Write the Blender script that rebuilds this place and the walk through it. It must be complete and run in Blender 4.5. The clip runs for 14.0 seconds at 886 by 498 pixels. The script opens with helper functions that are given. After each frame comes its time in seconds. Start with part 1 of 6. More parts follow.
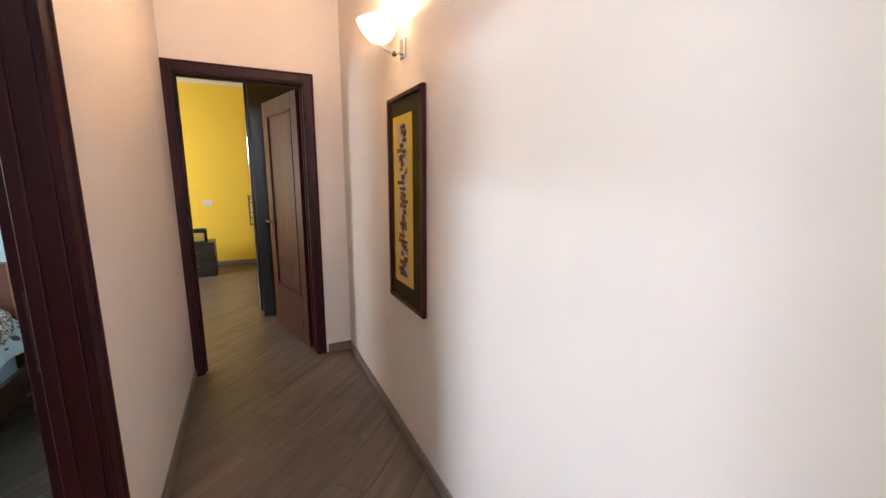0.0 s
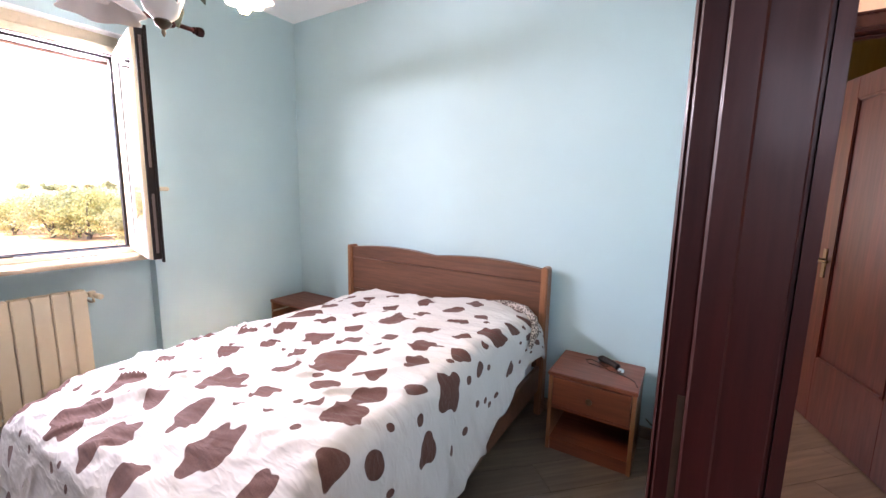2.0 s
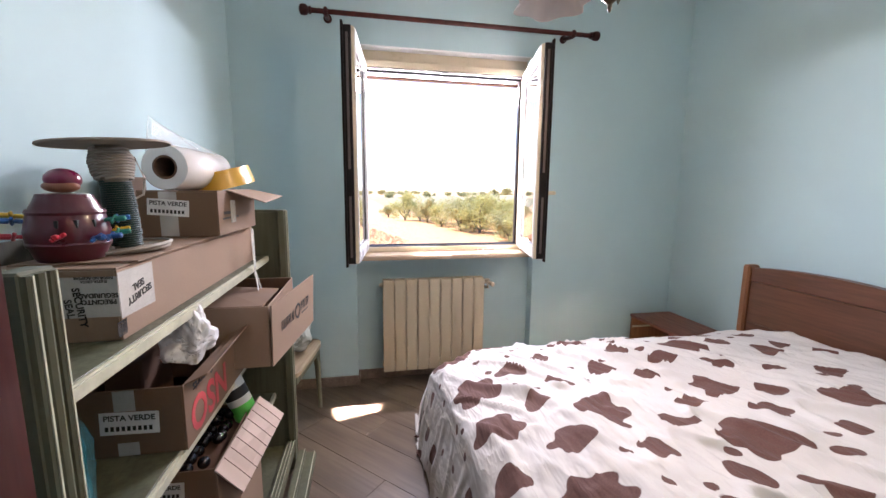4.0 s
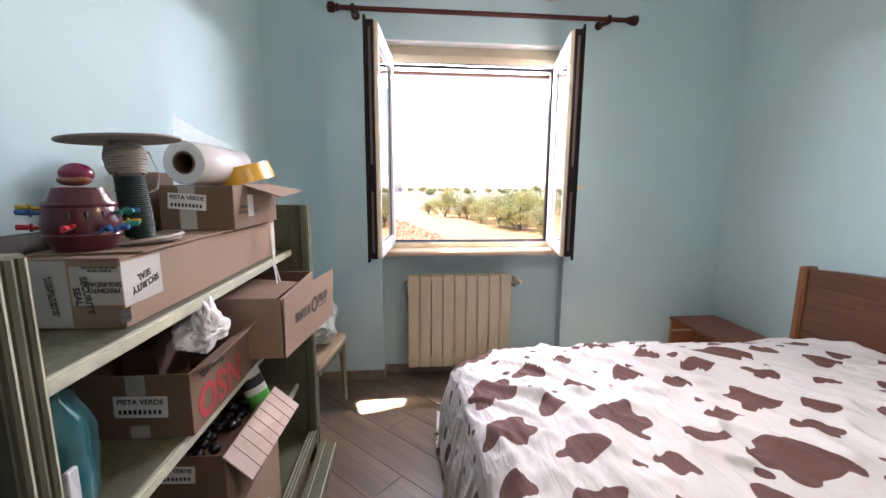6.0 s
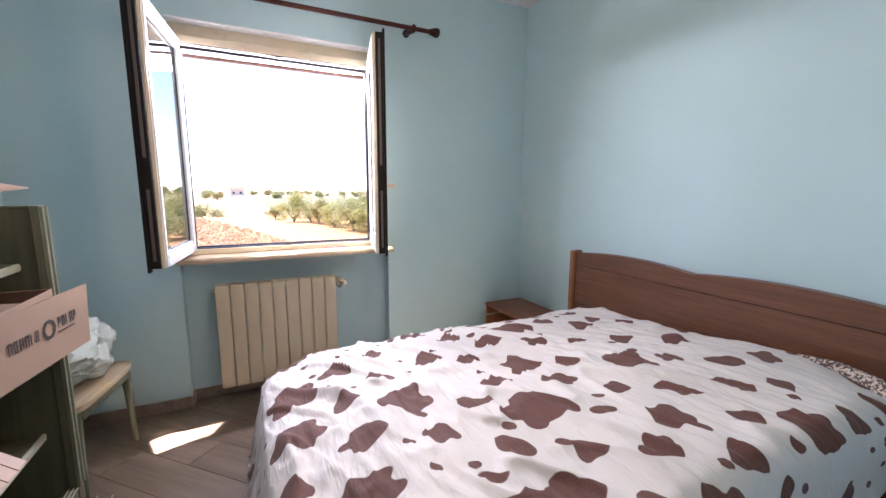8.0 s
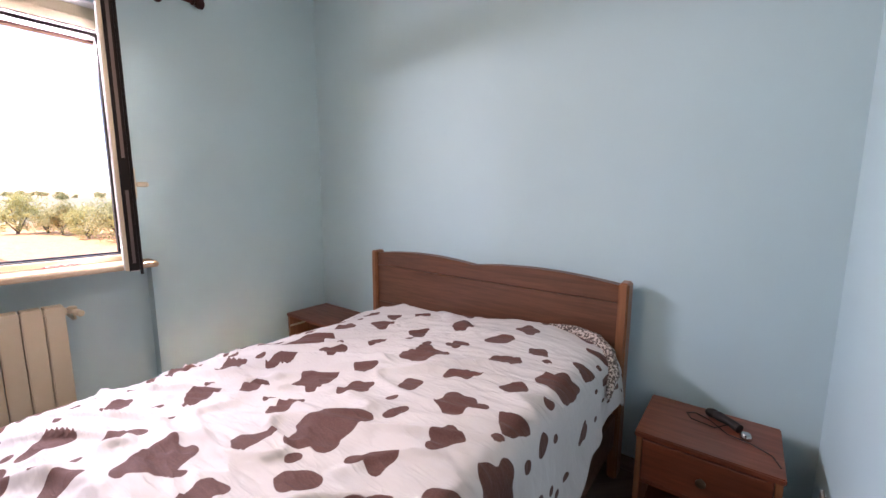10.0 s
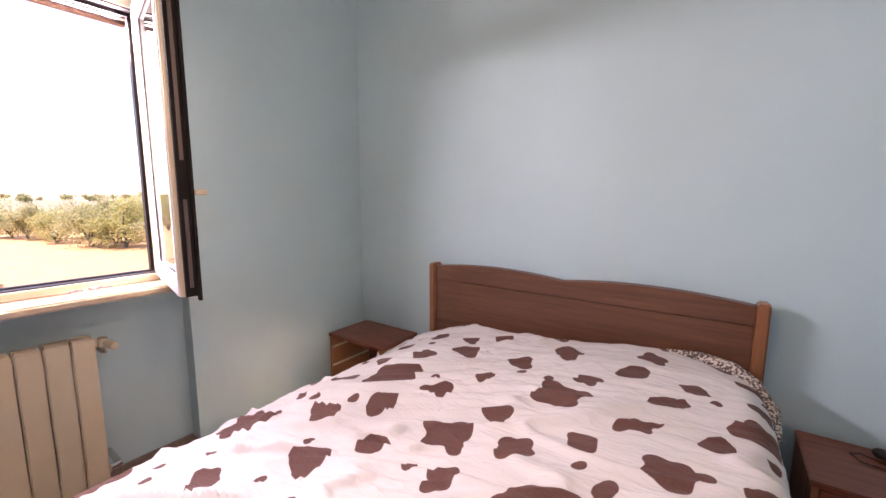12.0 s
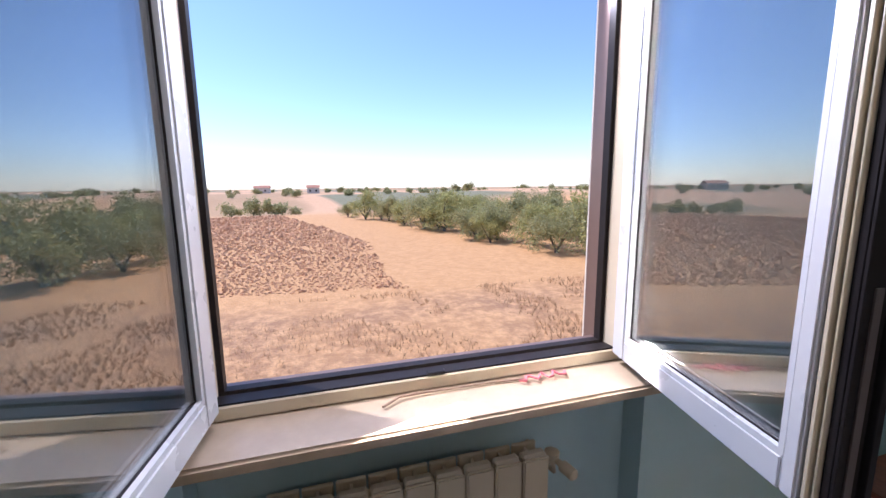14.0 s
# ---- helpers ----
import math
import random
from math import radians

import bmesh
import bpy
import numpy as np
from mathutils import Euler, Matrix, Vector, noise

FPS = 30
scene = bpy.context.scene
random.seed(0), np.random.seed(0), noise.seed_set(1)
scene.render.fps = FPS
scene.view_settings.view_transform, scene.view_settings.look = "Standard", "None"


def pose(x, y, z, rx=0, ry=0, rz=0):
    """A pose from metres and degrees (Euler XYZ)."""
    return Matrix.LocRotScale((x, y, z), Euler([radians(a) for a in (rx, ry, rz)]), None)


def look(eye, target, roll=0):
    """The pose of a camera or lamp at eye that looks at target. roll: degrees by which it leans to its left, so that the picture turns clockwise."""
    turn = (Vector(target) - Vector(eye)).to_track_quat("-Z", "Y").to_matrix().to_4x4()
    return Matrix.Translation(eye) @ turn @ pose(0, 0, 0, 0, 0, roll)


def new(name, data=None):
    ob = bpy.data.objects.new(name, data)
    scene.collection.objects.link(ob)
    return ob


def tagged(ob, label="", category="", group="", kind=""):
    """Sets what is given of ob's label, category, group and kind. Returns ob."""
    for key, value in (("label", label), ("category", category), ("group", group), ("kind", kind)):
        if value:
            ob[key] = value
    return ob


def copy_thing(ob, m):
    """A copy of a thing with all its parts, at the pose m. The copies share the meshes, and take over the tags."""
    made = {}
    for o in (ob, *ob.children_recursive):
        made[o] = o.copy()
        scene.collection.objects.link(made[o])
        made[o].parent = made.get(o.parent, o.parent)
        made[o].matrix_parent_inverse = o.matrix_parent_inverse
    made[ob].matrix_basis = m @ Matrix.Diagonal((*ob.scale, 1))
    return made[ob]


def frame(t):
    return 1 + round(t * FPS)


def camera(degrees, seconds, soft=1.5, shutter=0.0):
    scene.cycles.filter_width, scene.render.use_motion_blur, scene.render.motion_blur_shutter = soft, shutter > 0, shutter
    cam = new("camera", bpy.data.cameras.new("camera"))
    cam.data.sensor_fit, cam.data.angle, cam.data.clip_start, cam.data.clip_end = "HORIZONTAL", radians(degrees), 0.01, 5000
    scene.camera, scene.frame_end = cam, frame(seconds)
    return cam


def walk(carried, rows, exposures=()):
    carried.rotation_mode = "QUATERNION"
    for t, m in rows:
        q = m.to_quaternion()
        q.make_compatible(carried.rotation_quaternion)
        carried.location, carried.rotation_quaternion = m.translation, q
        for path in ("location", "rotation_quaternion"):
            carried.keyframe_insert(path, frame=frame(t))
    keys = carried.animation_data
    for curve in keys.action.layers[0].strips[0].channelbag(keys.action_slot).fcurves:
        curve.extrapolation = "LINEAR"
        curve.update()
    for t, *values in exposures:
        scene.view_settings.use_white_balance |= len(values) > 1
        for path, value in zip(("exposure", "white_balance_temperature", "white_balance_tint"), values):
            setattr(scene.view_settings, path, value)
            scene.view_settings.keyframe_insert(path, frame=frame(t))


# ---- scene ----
cam = camera(96.4, 14.0)
PATH = [
    (0, (-0.771, 1.145, 1.439), (0.097, 2.911, 1.082), 0.2),
    (0.5, (-0.778, 1.427, 1.462), (-0.437, 3.368, 1.12), 0.8),
    (0.8, (-0.809, 1.565, 1.455), (-0.833, 3.537, 1.121), 0.0),
    (1, (-0.882, 1.628, 1.432), (-1.106, 3.591, 1.11), 0.5),
    (1.5, (-1.126, 1.826, 1.407), (-1.779, 3.693, 1.111), 0.8),
    (2, (-1.308, 1.908, 1.406), (-2.35, 3.59, 1.115), 1.1),
    (2.5, (-1.491, 1.976, 1.394), (-2.883, 3.383, 1.107), 1.2),
    (3, (-1.528, 1.979, 1.417), (-3.254, 2.946, 1.121), 0.3),
    (3.5, (-1.599, 1.91, 1.405), (-3.481, 2.521, 1.112), 0.4),
    (5.8, (-1.665, 1.987, 1.377), (-3.637, 2.134, 1.08), 0.3),
    (6, (-1.654, 2.013, 1.382), (-3.623, 2.193, 1.076), 0.3),
    (6.5, (-1.647, 2.091, 1.371), (-3.604, 2.381, 1.074), 0.3),
    (7, (-1.641, 2.154, 1.36), (-3.564, 2.617, 1.07), 0.4),
    (7.5, (-1.62, 2.184, 1.362), (-3.478, 2.865, 1.07), 0.3),
    (8, (-1.597, 2.241, 1.357), (-3.379, 3.104, 1.069), 0.2),
    (8.5, (-1.587, 2.289, 1.354), (-3.248, 3.365, 1.062), 0.1),
    (9, (-1.588, 2.326, 1.349), (-3.097, 3.608, 1.064), 0.2),
    (11.5, (-1.837, 2.392, 1.368), (-2.832, 4.102, 1.075), -0.0),
    (12, (-2.192, 2.268, 1.379), (-3.329, 3.892, 1.109), 0.2),
    (12.5, (-2.53, 2.217, 1.421), (-3.98, 3.563, 1.126), 0.5),
    (13, (-2.829, 2.162, 1.469), (-4.524, 3.179, 1.165), 0.1),
    (13.2, (-2.963, 2.156, 1.455), (-4.722, 3.059, 1.156), 0.3),
    (13.5, (-3.141, 2.161, 1.484), (-4.978, 2.887, 1.174), -0.4),
    (14, (-3.445, 2.19, 1.503), (-5.339, 2.75, 1.194), -0.6),
]
EXPOSURES = [(0, 2.66, 5350, 10), (1, 2.76, 5800, 18), (2, 2.97, 6050, 30), (3, 2.32, 6050, 26), (6.5, 2.24, 6000, 24), (9, 2.24, 5800, 26), (11.5, 2.28, 6800, 44), (12, 2.2, 6600, 41), (12.5, 2.1, 6400, 36), (13.1, 1.70, 6000, 34), (13.55, 1.48, 6050, 35), (14, 0.87, 5500, 24)]
walk(cam, [(t, look(eye, target, roll)) for t, eye, target, roll in PATH], EXPOSURES)

# ---- world and sun ----
# the sun stands in the south-west, 58 degrees up: its rays travel along (+x, +y, down)
SUN_WAY = Vector((0.320, 0.427, -0.846)).normalized()
world = bpy.data.worlds.new("world")
scene.world = world
world.use_nodes = True
wn = world.node_tree
sky = wn.nodes.new("ShaderNodeTexSky")
sky.sky_type = "NISHITA"
sky.sun_disc = False
sky.sun_elevation = math.asin(-SUN_WAY.z)
sky.sun_rotation = math.atan2(-SUN_WAY.x, -SUN_WAY.y)
sky.air_density, sky.dust_density, sky.ozone_density = 1.0, 0.25, 2.8
wn.nodes["Background"].inputs["Strength"].default_value = 0.12
wn.links.new(sky.outputs[0], wn.nodes["Background"].inputs["Color"])

sun = new("sun", bpy.data.lights.new("sun", "SUN"))
sun.data.energy, sun.data.angle, sun.data.color = 3.1, radians(0.5), (1.0, 0.93, 0.82)
sun.matrix_world = look((0, 0, 20), Vector((0, 0, 20)) + SUN_WAY)


def lamp(name, kind, place, watts, color, size=0.05, target=None, size_y=None):
    data = bpy.data.lights.new(name, kind)
    data.energy, data.color = watts, color
    ob = new(name, data)
    if kind == "POINT":
        data.shadow_soft_size = size
        ob.location = place
    else:
        data.size = size
        if size_y:
            data.shape, data.size_y = "RECTANGLE", size_y
        ob.matrix_world = look(place, target)
    return ob


# added strip lamp in the bedroom window's head, boosting the sky's light indoors
lamp("window_head_fill", "AREA", (-4.575, 2.47, 2.116), 14.5, (1.0, 0.965, 0.94), 1.08, (-3.6, 2.47, 1.74), 0.088).data.spread = radians(150)
# added fill lamp inside the further room, in place of an unseen window
lamp("yellow_room_fill", "AREA", (-3.6, 6.6, 1.5), 16, (1.0, 0.93, 0.84), 1.2, (0, 6.8, 1.0), 1.3)
# added fill lamp at the hall's closed end, behind the walker
lamp("hall_fill", "AREA", (-0.64, -0.9, 1.75), 9.0, (0.95, 0.96, 1.0), 0.8, (-0.95, 3, 0.3), 1.3)
lamp("sconce_light", "POINT", (-0.195, 2.985, 2.10), 8.0, (1.0, 0.62, 0.33), 0.05)
lamp("bulb_light", "POINT", (-2.61, 2.74, 1.94), 4, (1.0, 0.74, 0.42), 0.03)


# ---- materials ----
def nodes_of(name):
    m = bpy.data.materials.new(name)
    m.use_nodes = True
    return m, m.node_tree, m.node_tree.nodes["Principled BSDF"]


def mix(nt, fac, a, b, mode="MIX"):
    n = nt.nodes.new("ShaderNodeMix")
    n.data_type, n.blend_type = "RGBA", mode
    for sock, v in ((n.inputs[0], fac), (n.inputs[6], a), (n.inputs[7], b)):
        if isinstance(v, bpy.types.NodeSocket):
            nt.links.new(v, sock)
        elif isinstance(v, (tuple, list)):
            sock.default_value = (*v, 1) if len(v) == 3 else v
        else:
            sock.default_value = v
    return n.outputs[2]


def coords(nt, scale=(1, 1, 1), rot=(0, 0, 0), world_space=False):
    tc = nt.nodes.new("ShaderNodeTexCoord")
    mp = nt.nodes.new("ShaderNodeMapping")
    mp.inputs["Scale"].default_value, mp.inputs["Rotation"].default_value = scale, rot
    if world_space:
        g = nt.nodes.new("ShaderNodeNewGeometry")
        nt.links.new(g.outputs["Position"], mp.inputs["Vector"])
    else:
        nt.links.new(tc.outputs["Object"], mp.inputs["Vector"])
    return mp.outputs[0]


def noise_of(nt, vec, scale, detail=4, rough=0.55, distortion=0.0):
    n = nt.nodes.new("ShaderNodeTexNoise")
    n.inputs["Scale"].default_value, n.inputs["Detail"].default_value = scale, detail
    n.inputs["Roughness"].default_value, n.inputs["Distortion"].default_value = rough, distortion
    nt.links.new(vec, n.inputs["Vector"])
    return n.outputs[0]


def ramp(nt, fac, a, b, lo=0.0, hi=1.0):
    n = nt.nodes.new("ShaderNodeMapRange")
    n.inputs[1].default_value, n.inputs[2].default_value = a, b
    n.inputs[3].default_value, n.inputs[4].default_value = lo, hi
    nt.links.new(fac, n.inputs[0])
    return n.outputs[0]


def bump(nt, bsdf, height, strength=0.2, distance=0.01):
    n = nt.nodes.new("ShaderNodeBump")
    n.inputs["Strength"].default_value, n.inputs["Distance"].default_value = strength, distance
    nt.links.new(height, n.inputs["Height"])
    nt.links.new(n.outputs[0], bsdf.inputs["Normal"])


def surface(name, color, rough=0.5, metal=0.0, vary=0.12, scale=6.0, grain=60.0, relief=0.1, depth=0.002, coat=0.0, world_space=False):
    """A surface with broad and fine variation of colour and gloss."""
    m, nt, b = nodes_of(name)
    v = coords(nt, world_space=world_space)
    broad, fine = noise_of(nt, v, scale, 5), noise_of(nt, v, grain, 3)
    dark = tuple(c * (1 - vary) for c in color)
    lite = tuple(min(1, c * (1 + vary * 0.6)) for c in color)
    col = mix(nt, ramp(nt, broad, 0.3, 0.7), dark, lite)
    col = mix(nt, ramp(nt, fine, 0.35, 0.65, 0, vary), col, tuple(c * 0.8 for c in color))
    nt.links.new(col, b.inputs["Base Color"])
    nt.links.new(ramp(nt, broad, 0.3, 0.7, rough * 0.88, min(1, rough * 1.12)), b.inputs["Roughness"])
    b.inputs["Metallic"].default_value = metal
    b.inputs["Coat Weight"].default_value = coat
    if relief:
        bump(nt, b, fine, relief, depth)
    return m


def wood(name, dark, light, axis="x", rough=0.4, scale=1.0, coat=0.0, relief=0.1, per_object=False, joints=()):
    """Grained wood, its grain along axis."""
    m, nt, b = nodes_of(name)
    k = {"x": (0.6, 9, 9), "y": (9, 0.6, 9), "z": (9, 9, 0.6)}[axis]
    v = coords(nt, tuple(c * scale for c in k))
    if per_object:
        oi = nt.nodes.new("ShaderNodeObjectInfo")
        add = nt.nodes.new("ShaderNodeVectorMath")
        mul = nt.nodes.new("ShaderNodeMath")
        mul.operation = "MULTIPLY"
        mul.inputs[1].default_value = 37.0
        nt.links.new(oi.outputs["Random"], mul.inputs[0])
        nt.links.new(v, add.inputs[0])
        nt.links.new(mul.outputs[0], add.inputs[1])
        v = add.outputs[0]
    g1, g2 = noise_of(nt, v, 1.6, 6, 0.6, 1.2), noise_of(nt, v, 9.0, 4, 0.6, 0.4)
    col = mix(nt, ramp(nt, g1, 0.3, 0.7), dark, light)
    col = mix(nt, ramp(nt, g2, 0.4, 0.7, 0, 0.45), col, tuple(c * 0.6 for c in dark))
    if per_object:
        col = mix(nt, ramp(nt, oi.outputs["Random"], 0, 1, 0.0, 0.35), col, tuple(c * 0.55 for c in light))
    nt.links.new(col, b.inputs["Base Color"])
    nt.links.new(ramp(nt, g2, 0.3, 0.7, rough * 0.85, rough * 1.2), b.inputs["Roughness"])
    b.inputs["Coat Weight"].default_value, b.inputs["Coat Roughness"].default_value = coat, 0.15
    bump(nt, b, g2, relief, 0.001)
    return m


def plaster(name, color, vary=0.06):
    m, nt, b = nodes_of(name)
    v = coords(nt, world_space=True)
    broad, mid, fine = noise_of(nt, v, 0.9, 3), noise_of(nt, v, 5, 5), noise_of(nt, v, 90, 4)
    col = mix(nt, ramp(nt, broad, 0.3, 0.7), tuple(c * (1 - vary) for c in color), color)
    col = mix(nt, ramp(nt, mid, 0.45, 0.75, 0, vary * 2), col, tuple(c * 0.9 for c in color))
    nt.links.new(col, b.inputs["Base Color"])
    b.inputs["Roughness"].default_value = 0.75
    bump(nt, b, fine, 0.18, 0.002)
    return m


def glass_material():
    """Clear panes that mirror at a slant, as double glazing does."""
    m, nt, b = nodes_of("window_glass")
    nt.nodes.remove(b)
    tr, gl, lw, mx = (nt.nodes.new(k) for k in ("ShaderNodeBsdfTransparent", "ShaderNodeBsdfGlossy", "ShaderNodeLayerWeight", "ShaderNodeMixShader"))
    tr.inputs[0].default_value = (0.96, 0.97, 0.97, 1)
    gl.inputs["Roughness"].default_value = 0.01
    lw.inputs["Blend"].default_value = 0.5
    p = nt.nodes.new("ShaderNodeMath")
    p.operation, p.inputs[1].default_value = "POWER", 2.3
    nt.links.new(lw.outputs["Facing"], p.inputs[0])
    nt.links.new(ramp(nt, p.outputs[0], 0.0, 1.0, 0.08, 0.95), mx.inputs[0])
    nt.links.new(tr.outputs[0], mx.inputs[1])
    nt.links.new(gl.outputs[0], mx.inputs[2])
    nt.links.new(mx.outputs[0], nt.nodes["Material Output"].inputs[0])
    return m


def film_material(name, color=(0.95, 0.96, 0.97), solid=0.35, rough=0.15):
    """Thin plastic film, partly clear."""
    m, nt, b = nodes_of(name)
    b.inputs["Base Color"].default_value = (*color, 1)
    b.inputs["Roughness"].default_value = rough
    b.inputs["Alpha"].default_value = solid
    v = coords(nt)
    bump(nt, b, noise_of(nt, v, 25, 4), 0.6, 0.01)
    return m


def glow(name, color, strength):
    m, nt, b = nodes_of(name)
    b.inputs["Base Color"].default_value = (*color, 1)
    b.inputs["Emission Color"].default_value = (*color, 1)
    b.inputs["Emission Strength"].default_value = strength
    return m


blue_wall = plaster("blue_plaster", (0.43, 0.58, 0.61))
cream_wall = plaster("cream_plaster", (0.78, 0.70, 0.62))
yellow_wall = plaster("yellow_plaster", (0.84, 0.56, 0.03))
white_paint = plaster("white_ceiling_paint", (0.78, 0.79, 0.80))
outer_wall = plaster("outer_plaster", (0.72, 0.66, 0.55))
mahogany = wood("mahogany", (0.022, 0.0045, 0.004), (0.050, 0.0095, 0.008), "z", 0.42, 1.0, 0.04)
mahogany_panel = wood("mahogany_panel", (0.036, 0.006, 0.005), (0.080, 0.014, 0.010), "z", 0.4, 0.8, 0.16)
cherry = wood("cherry_wood", (0.085, 0.034, 0.017), (0.165, 0.066, 0.033), "x", 0.38, 1.0, 0.2)
cherry_edge = wood("cherry_edge", (0.22, 0.085, 0.034), (0.30, 0.125, 0.052), "z", 0.38, 1.0, 0.2)
black_wood = wood("black_wood", (0.010, 0.009, 0.009), (0.025, 0.022, 0.02), "z", 0.35)
plank = wood("plank_tile", (0.088, 0.062, 0.043), (0.195, 0.142, 0.102), "x", 0.36, 0.55, 0.0, 0.15, True)
for _w in (mahogany, mahogany_panel):
    _w.node_tree.nodes["Principled BSDF"].inputs["Specular IOR Level"].default_value = 0.2
base_tile = wood("base_tile", (0.17, 0.125, 0.095), (0.27, 0.21, 0.165), "x", 0.4, 0.8)
grout = surface("grout", (0.085, 0.066, 0.052), 0.8)
green_paint = wood("green_paint", (0.078, 0.083, 0.050), (0.125, 0.130, 0.080), "z", 0.45, 0.7)
# the bookcase green darkened, with the recess's shade put into the colour
green_shaded = wood("green_recess_shade", (0.035, 0.036, 0.024), (0.06, 0.06, 0.04), "z", 0.5, 0.7)
green_worn = surface("worn_green_edge", (0.50, 0.50, 0.38), 0.45, 0, 0.25, 20)
card = surface("cardboard", (0.28, 0.188, 0.128), 0.8, 0, 0.10, 5, 120, 0.15)
card_dark = surface("cardboard_brown", (0.17, 0.104, 0.064), 0.8, 0, 0.12, 5, 120, 0.15)
# deep brown that puts the open boxes' shade into their inside colour
card_deep = surface("cardboard_deep_brown", (0.12, 0.065, 0.042), 0.85, 0, 0.15, 8, 120, 0.15)
white_pvc = surface("white_pvc", (0.62, 0.62, 0.62), 0.28, 0, 0.05, 4, 40, 0.03)
cream_paint = surface("cream_enamel", (0.62, 0.53, 0.38), 0.3, 0, 0.05, 4, 40, 0.04)
# the radiator's cream enamel, darkened to hold its shade under the sill
radiator_paint = surface("cream_enamel_shaded", (0.50, 0.42, 0.29), 0.32, 0, 0.05, 4, 40, 0.04)
rubber = surface("black_gasket", (0.018, 0.014, 0.013), 0.5, 0, 0.2, 20)
brown_alu = surface("brown_aluminium", (0.19, 0.125, 0.10), 0.35, 0.2, 0.08, 8)
marble = surface("cream_marble", (0.46, 0.355, 0.245), 0.22, 0, 0.14, 9, 60, 0.03)
metal = surface("chrome", (0.62, 0.62, 0.62), 0.22, 1.0, 0.05)
bronze = surface("bronze", (0.12, 0.09, 0.06), 0.35, 0.8, 0.2, 20)
rubber.node_tree.nodes["Principled BSDF"].inputs["Specular IOR Level"].default_value = 0.2
glass = glass_material()
mirror, _nt, _b = nodes_of("mirror_glass")
_b.inputs["Base Color"].default_value, _b.inputs["Metallic"].default_value, _b.inputs["Roughness"].default_value = (0.75, 0.76, 0.72, 1), 1.0, 0.03
ink = surface("black_ink", (0.02, 0.02, 0.022), 0.6)
red_ink = surface("red_ink", (0.45, 0.04, 0.05), 0.6)
paper = surface("paper_label", (0.76, 0.76, 0.76), 0.5)
tape = film_material("parcel_tape", (0.85, 0.84, 0.80), 0.45, 0.12)


# ---- mesh helpers ----
def part(name, bm, material, parent=None, label="", kind=""):
    """Links a bmesh as one mesh object, under its thing or part."""
    me = bpy.data.meshes.new(name)
    bm.normal_update()
    bm.to_mesh(me)
    bm.free()
    me.materials.append(material)
    ob = new(name, me)
    ob.parent = parent
    return tagged(ob, label=label, kind=kind)


def smooth(ob, angle=40):
    for p in ob.data.polygons:
        p.use_smooth = True
    ob.data.set_sharp_from_angle(angle=radians(angle))
    return ob


def box(bm, a, b, bevel=0.0, segments=1):
    """Adds a box from corner a to corner b."""
    lo = [min(p, q) for p, q in zip(a, b)]
    hi = [max(p, q) for p, q in zip(a, b)]
    made = bmesh.ops.create_cube(bm, size=1)["verts"]
    for v in made:
        v.co = Vector([lo[i] + (v.co[i] + 0.5) * (hi[i] - lo[i]) for i in range(3)])
    if bevel:
        edges = {e for v in made for e in v.link_edges}
        bmesh.ops.bevel(bm, geom=list(edges), offset=bevel, segments=segments, affect="EDGES", clamp_overlap=True)
    return bm


def boxes(name, spans, material, parent=None, bevel=0.0, label="", kind="", segments=1):
    bm = bmesh.new()
    for a, b in spans:
        box(bm, a, b, bevel, segments)
    return part(name, bm, material, parent, label, kind)


def lathe(bm, profile, steps=24, m=None, wave=None):
    """Turns a profile of (radius, height) round z. wave(angle, k): a factor on the radius."""
    m = m or Matrix()
    rings = []
    for k, (r, z) in enumerate(profile):
        ring = []
        for i in range(steps):
            a = 2 * math.pi * i / steps
            f = wave(a, k) if wave else 1.0
            ring.append(bm.verts.new(m @ Vector((r * f * math.cos(a), r * f * math.sin(a), z))))
        rings.append(ring)
    for p, q in zip(rings, rings[1:]):
        for i in range(steps):
            j = (i + 1) % steps
            bm.faces.new((p[i], p[j], q[j], q[i]))
    return rings


def capped(bm, profile, steps=24, m=None):
    rings = lathe(bm, profile, steps, m)
    bm.faces.new(list(reversed(rings[0])))
    bm.faces.new(rings[-1])
    return bm


def tube(bm, points, radius, steps=8):
    """A round bar or cord along points."""
    pts = [Vector(p) for p in points]
    rings, up = [], Vector((0, 0, 1))
    for i, p in enumerate(pts):
        d = (pts[min(i + 1, len(pts) - 1)] - pts[max(i - 1, 0)]).normalized()
        side = d.cross(up if abs(d.z) < 0.95 else Vector((1, 0, 0))).normalized()
        other = side.cross(d)
        r = radius[i] if isinstance(radius, (list, tuple)) else radius
        rings.append([bm.verts.new(p + r * (math.cos(a) * side + math.sin(a) * other)) for a in (2 * math.pi * k / steps for k in range(steps))])
    for p, q in zip(rings, rings[1:]):
        for i in range(steps):
            j = (i + 1) % steps
            bm.faces.new((p[i], p[j], q[j], q[i]))
    bm.faces.new(list(reversed(rings[0])))
    bm.faces.new(rings[-1])
    bmesh.ops.recalc_face_normals(bm, faces=bm.faces)
    return bm


def slab(bm, corners, thick):
    """A board from four corners in order, thickened along its normal."""
    c = [Vector(p) for p in corners]
    n = (c[1] - c[0]).cross(c[3] - c[0]).normalized() * thick
    lo = [bm.verts.new(p) for p in c]
    hi = [bm.verts.new(p + n) for p in c]
    bm.faces.new(list(reversed(lo)))
    bm.faces.new(hi)
    for i in range(4):
        j = (i + 1) % 4
        bm.faces.new((lo[i], lo[j], hi[j], hi[i]))
    return bm


def thing(name, place, label, category, group="", turn=0):
    ob = new(name)
    ob.matrix_world = pose(*place, 0, 0, turn)
    return tagged(ob, label, category, group)


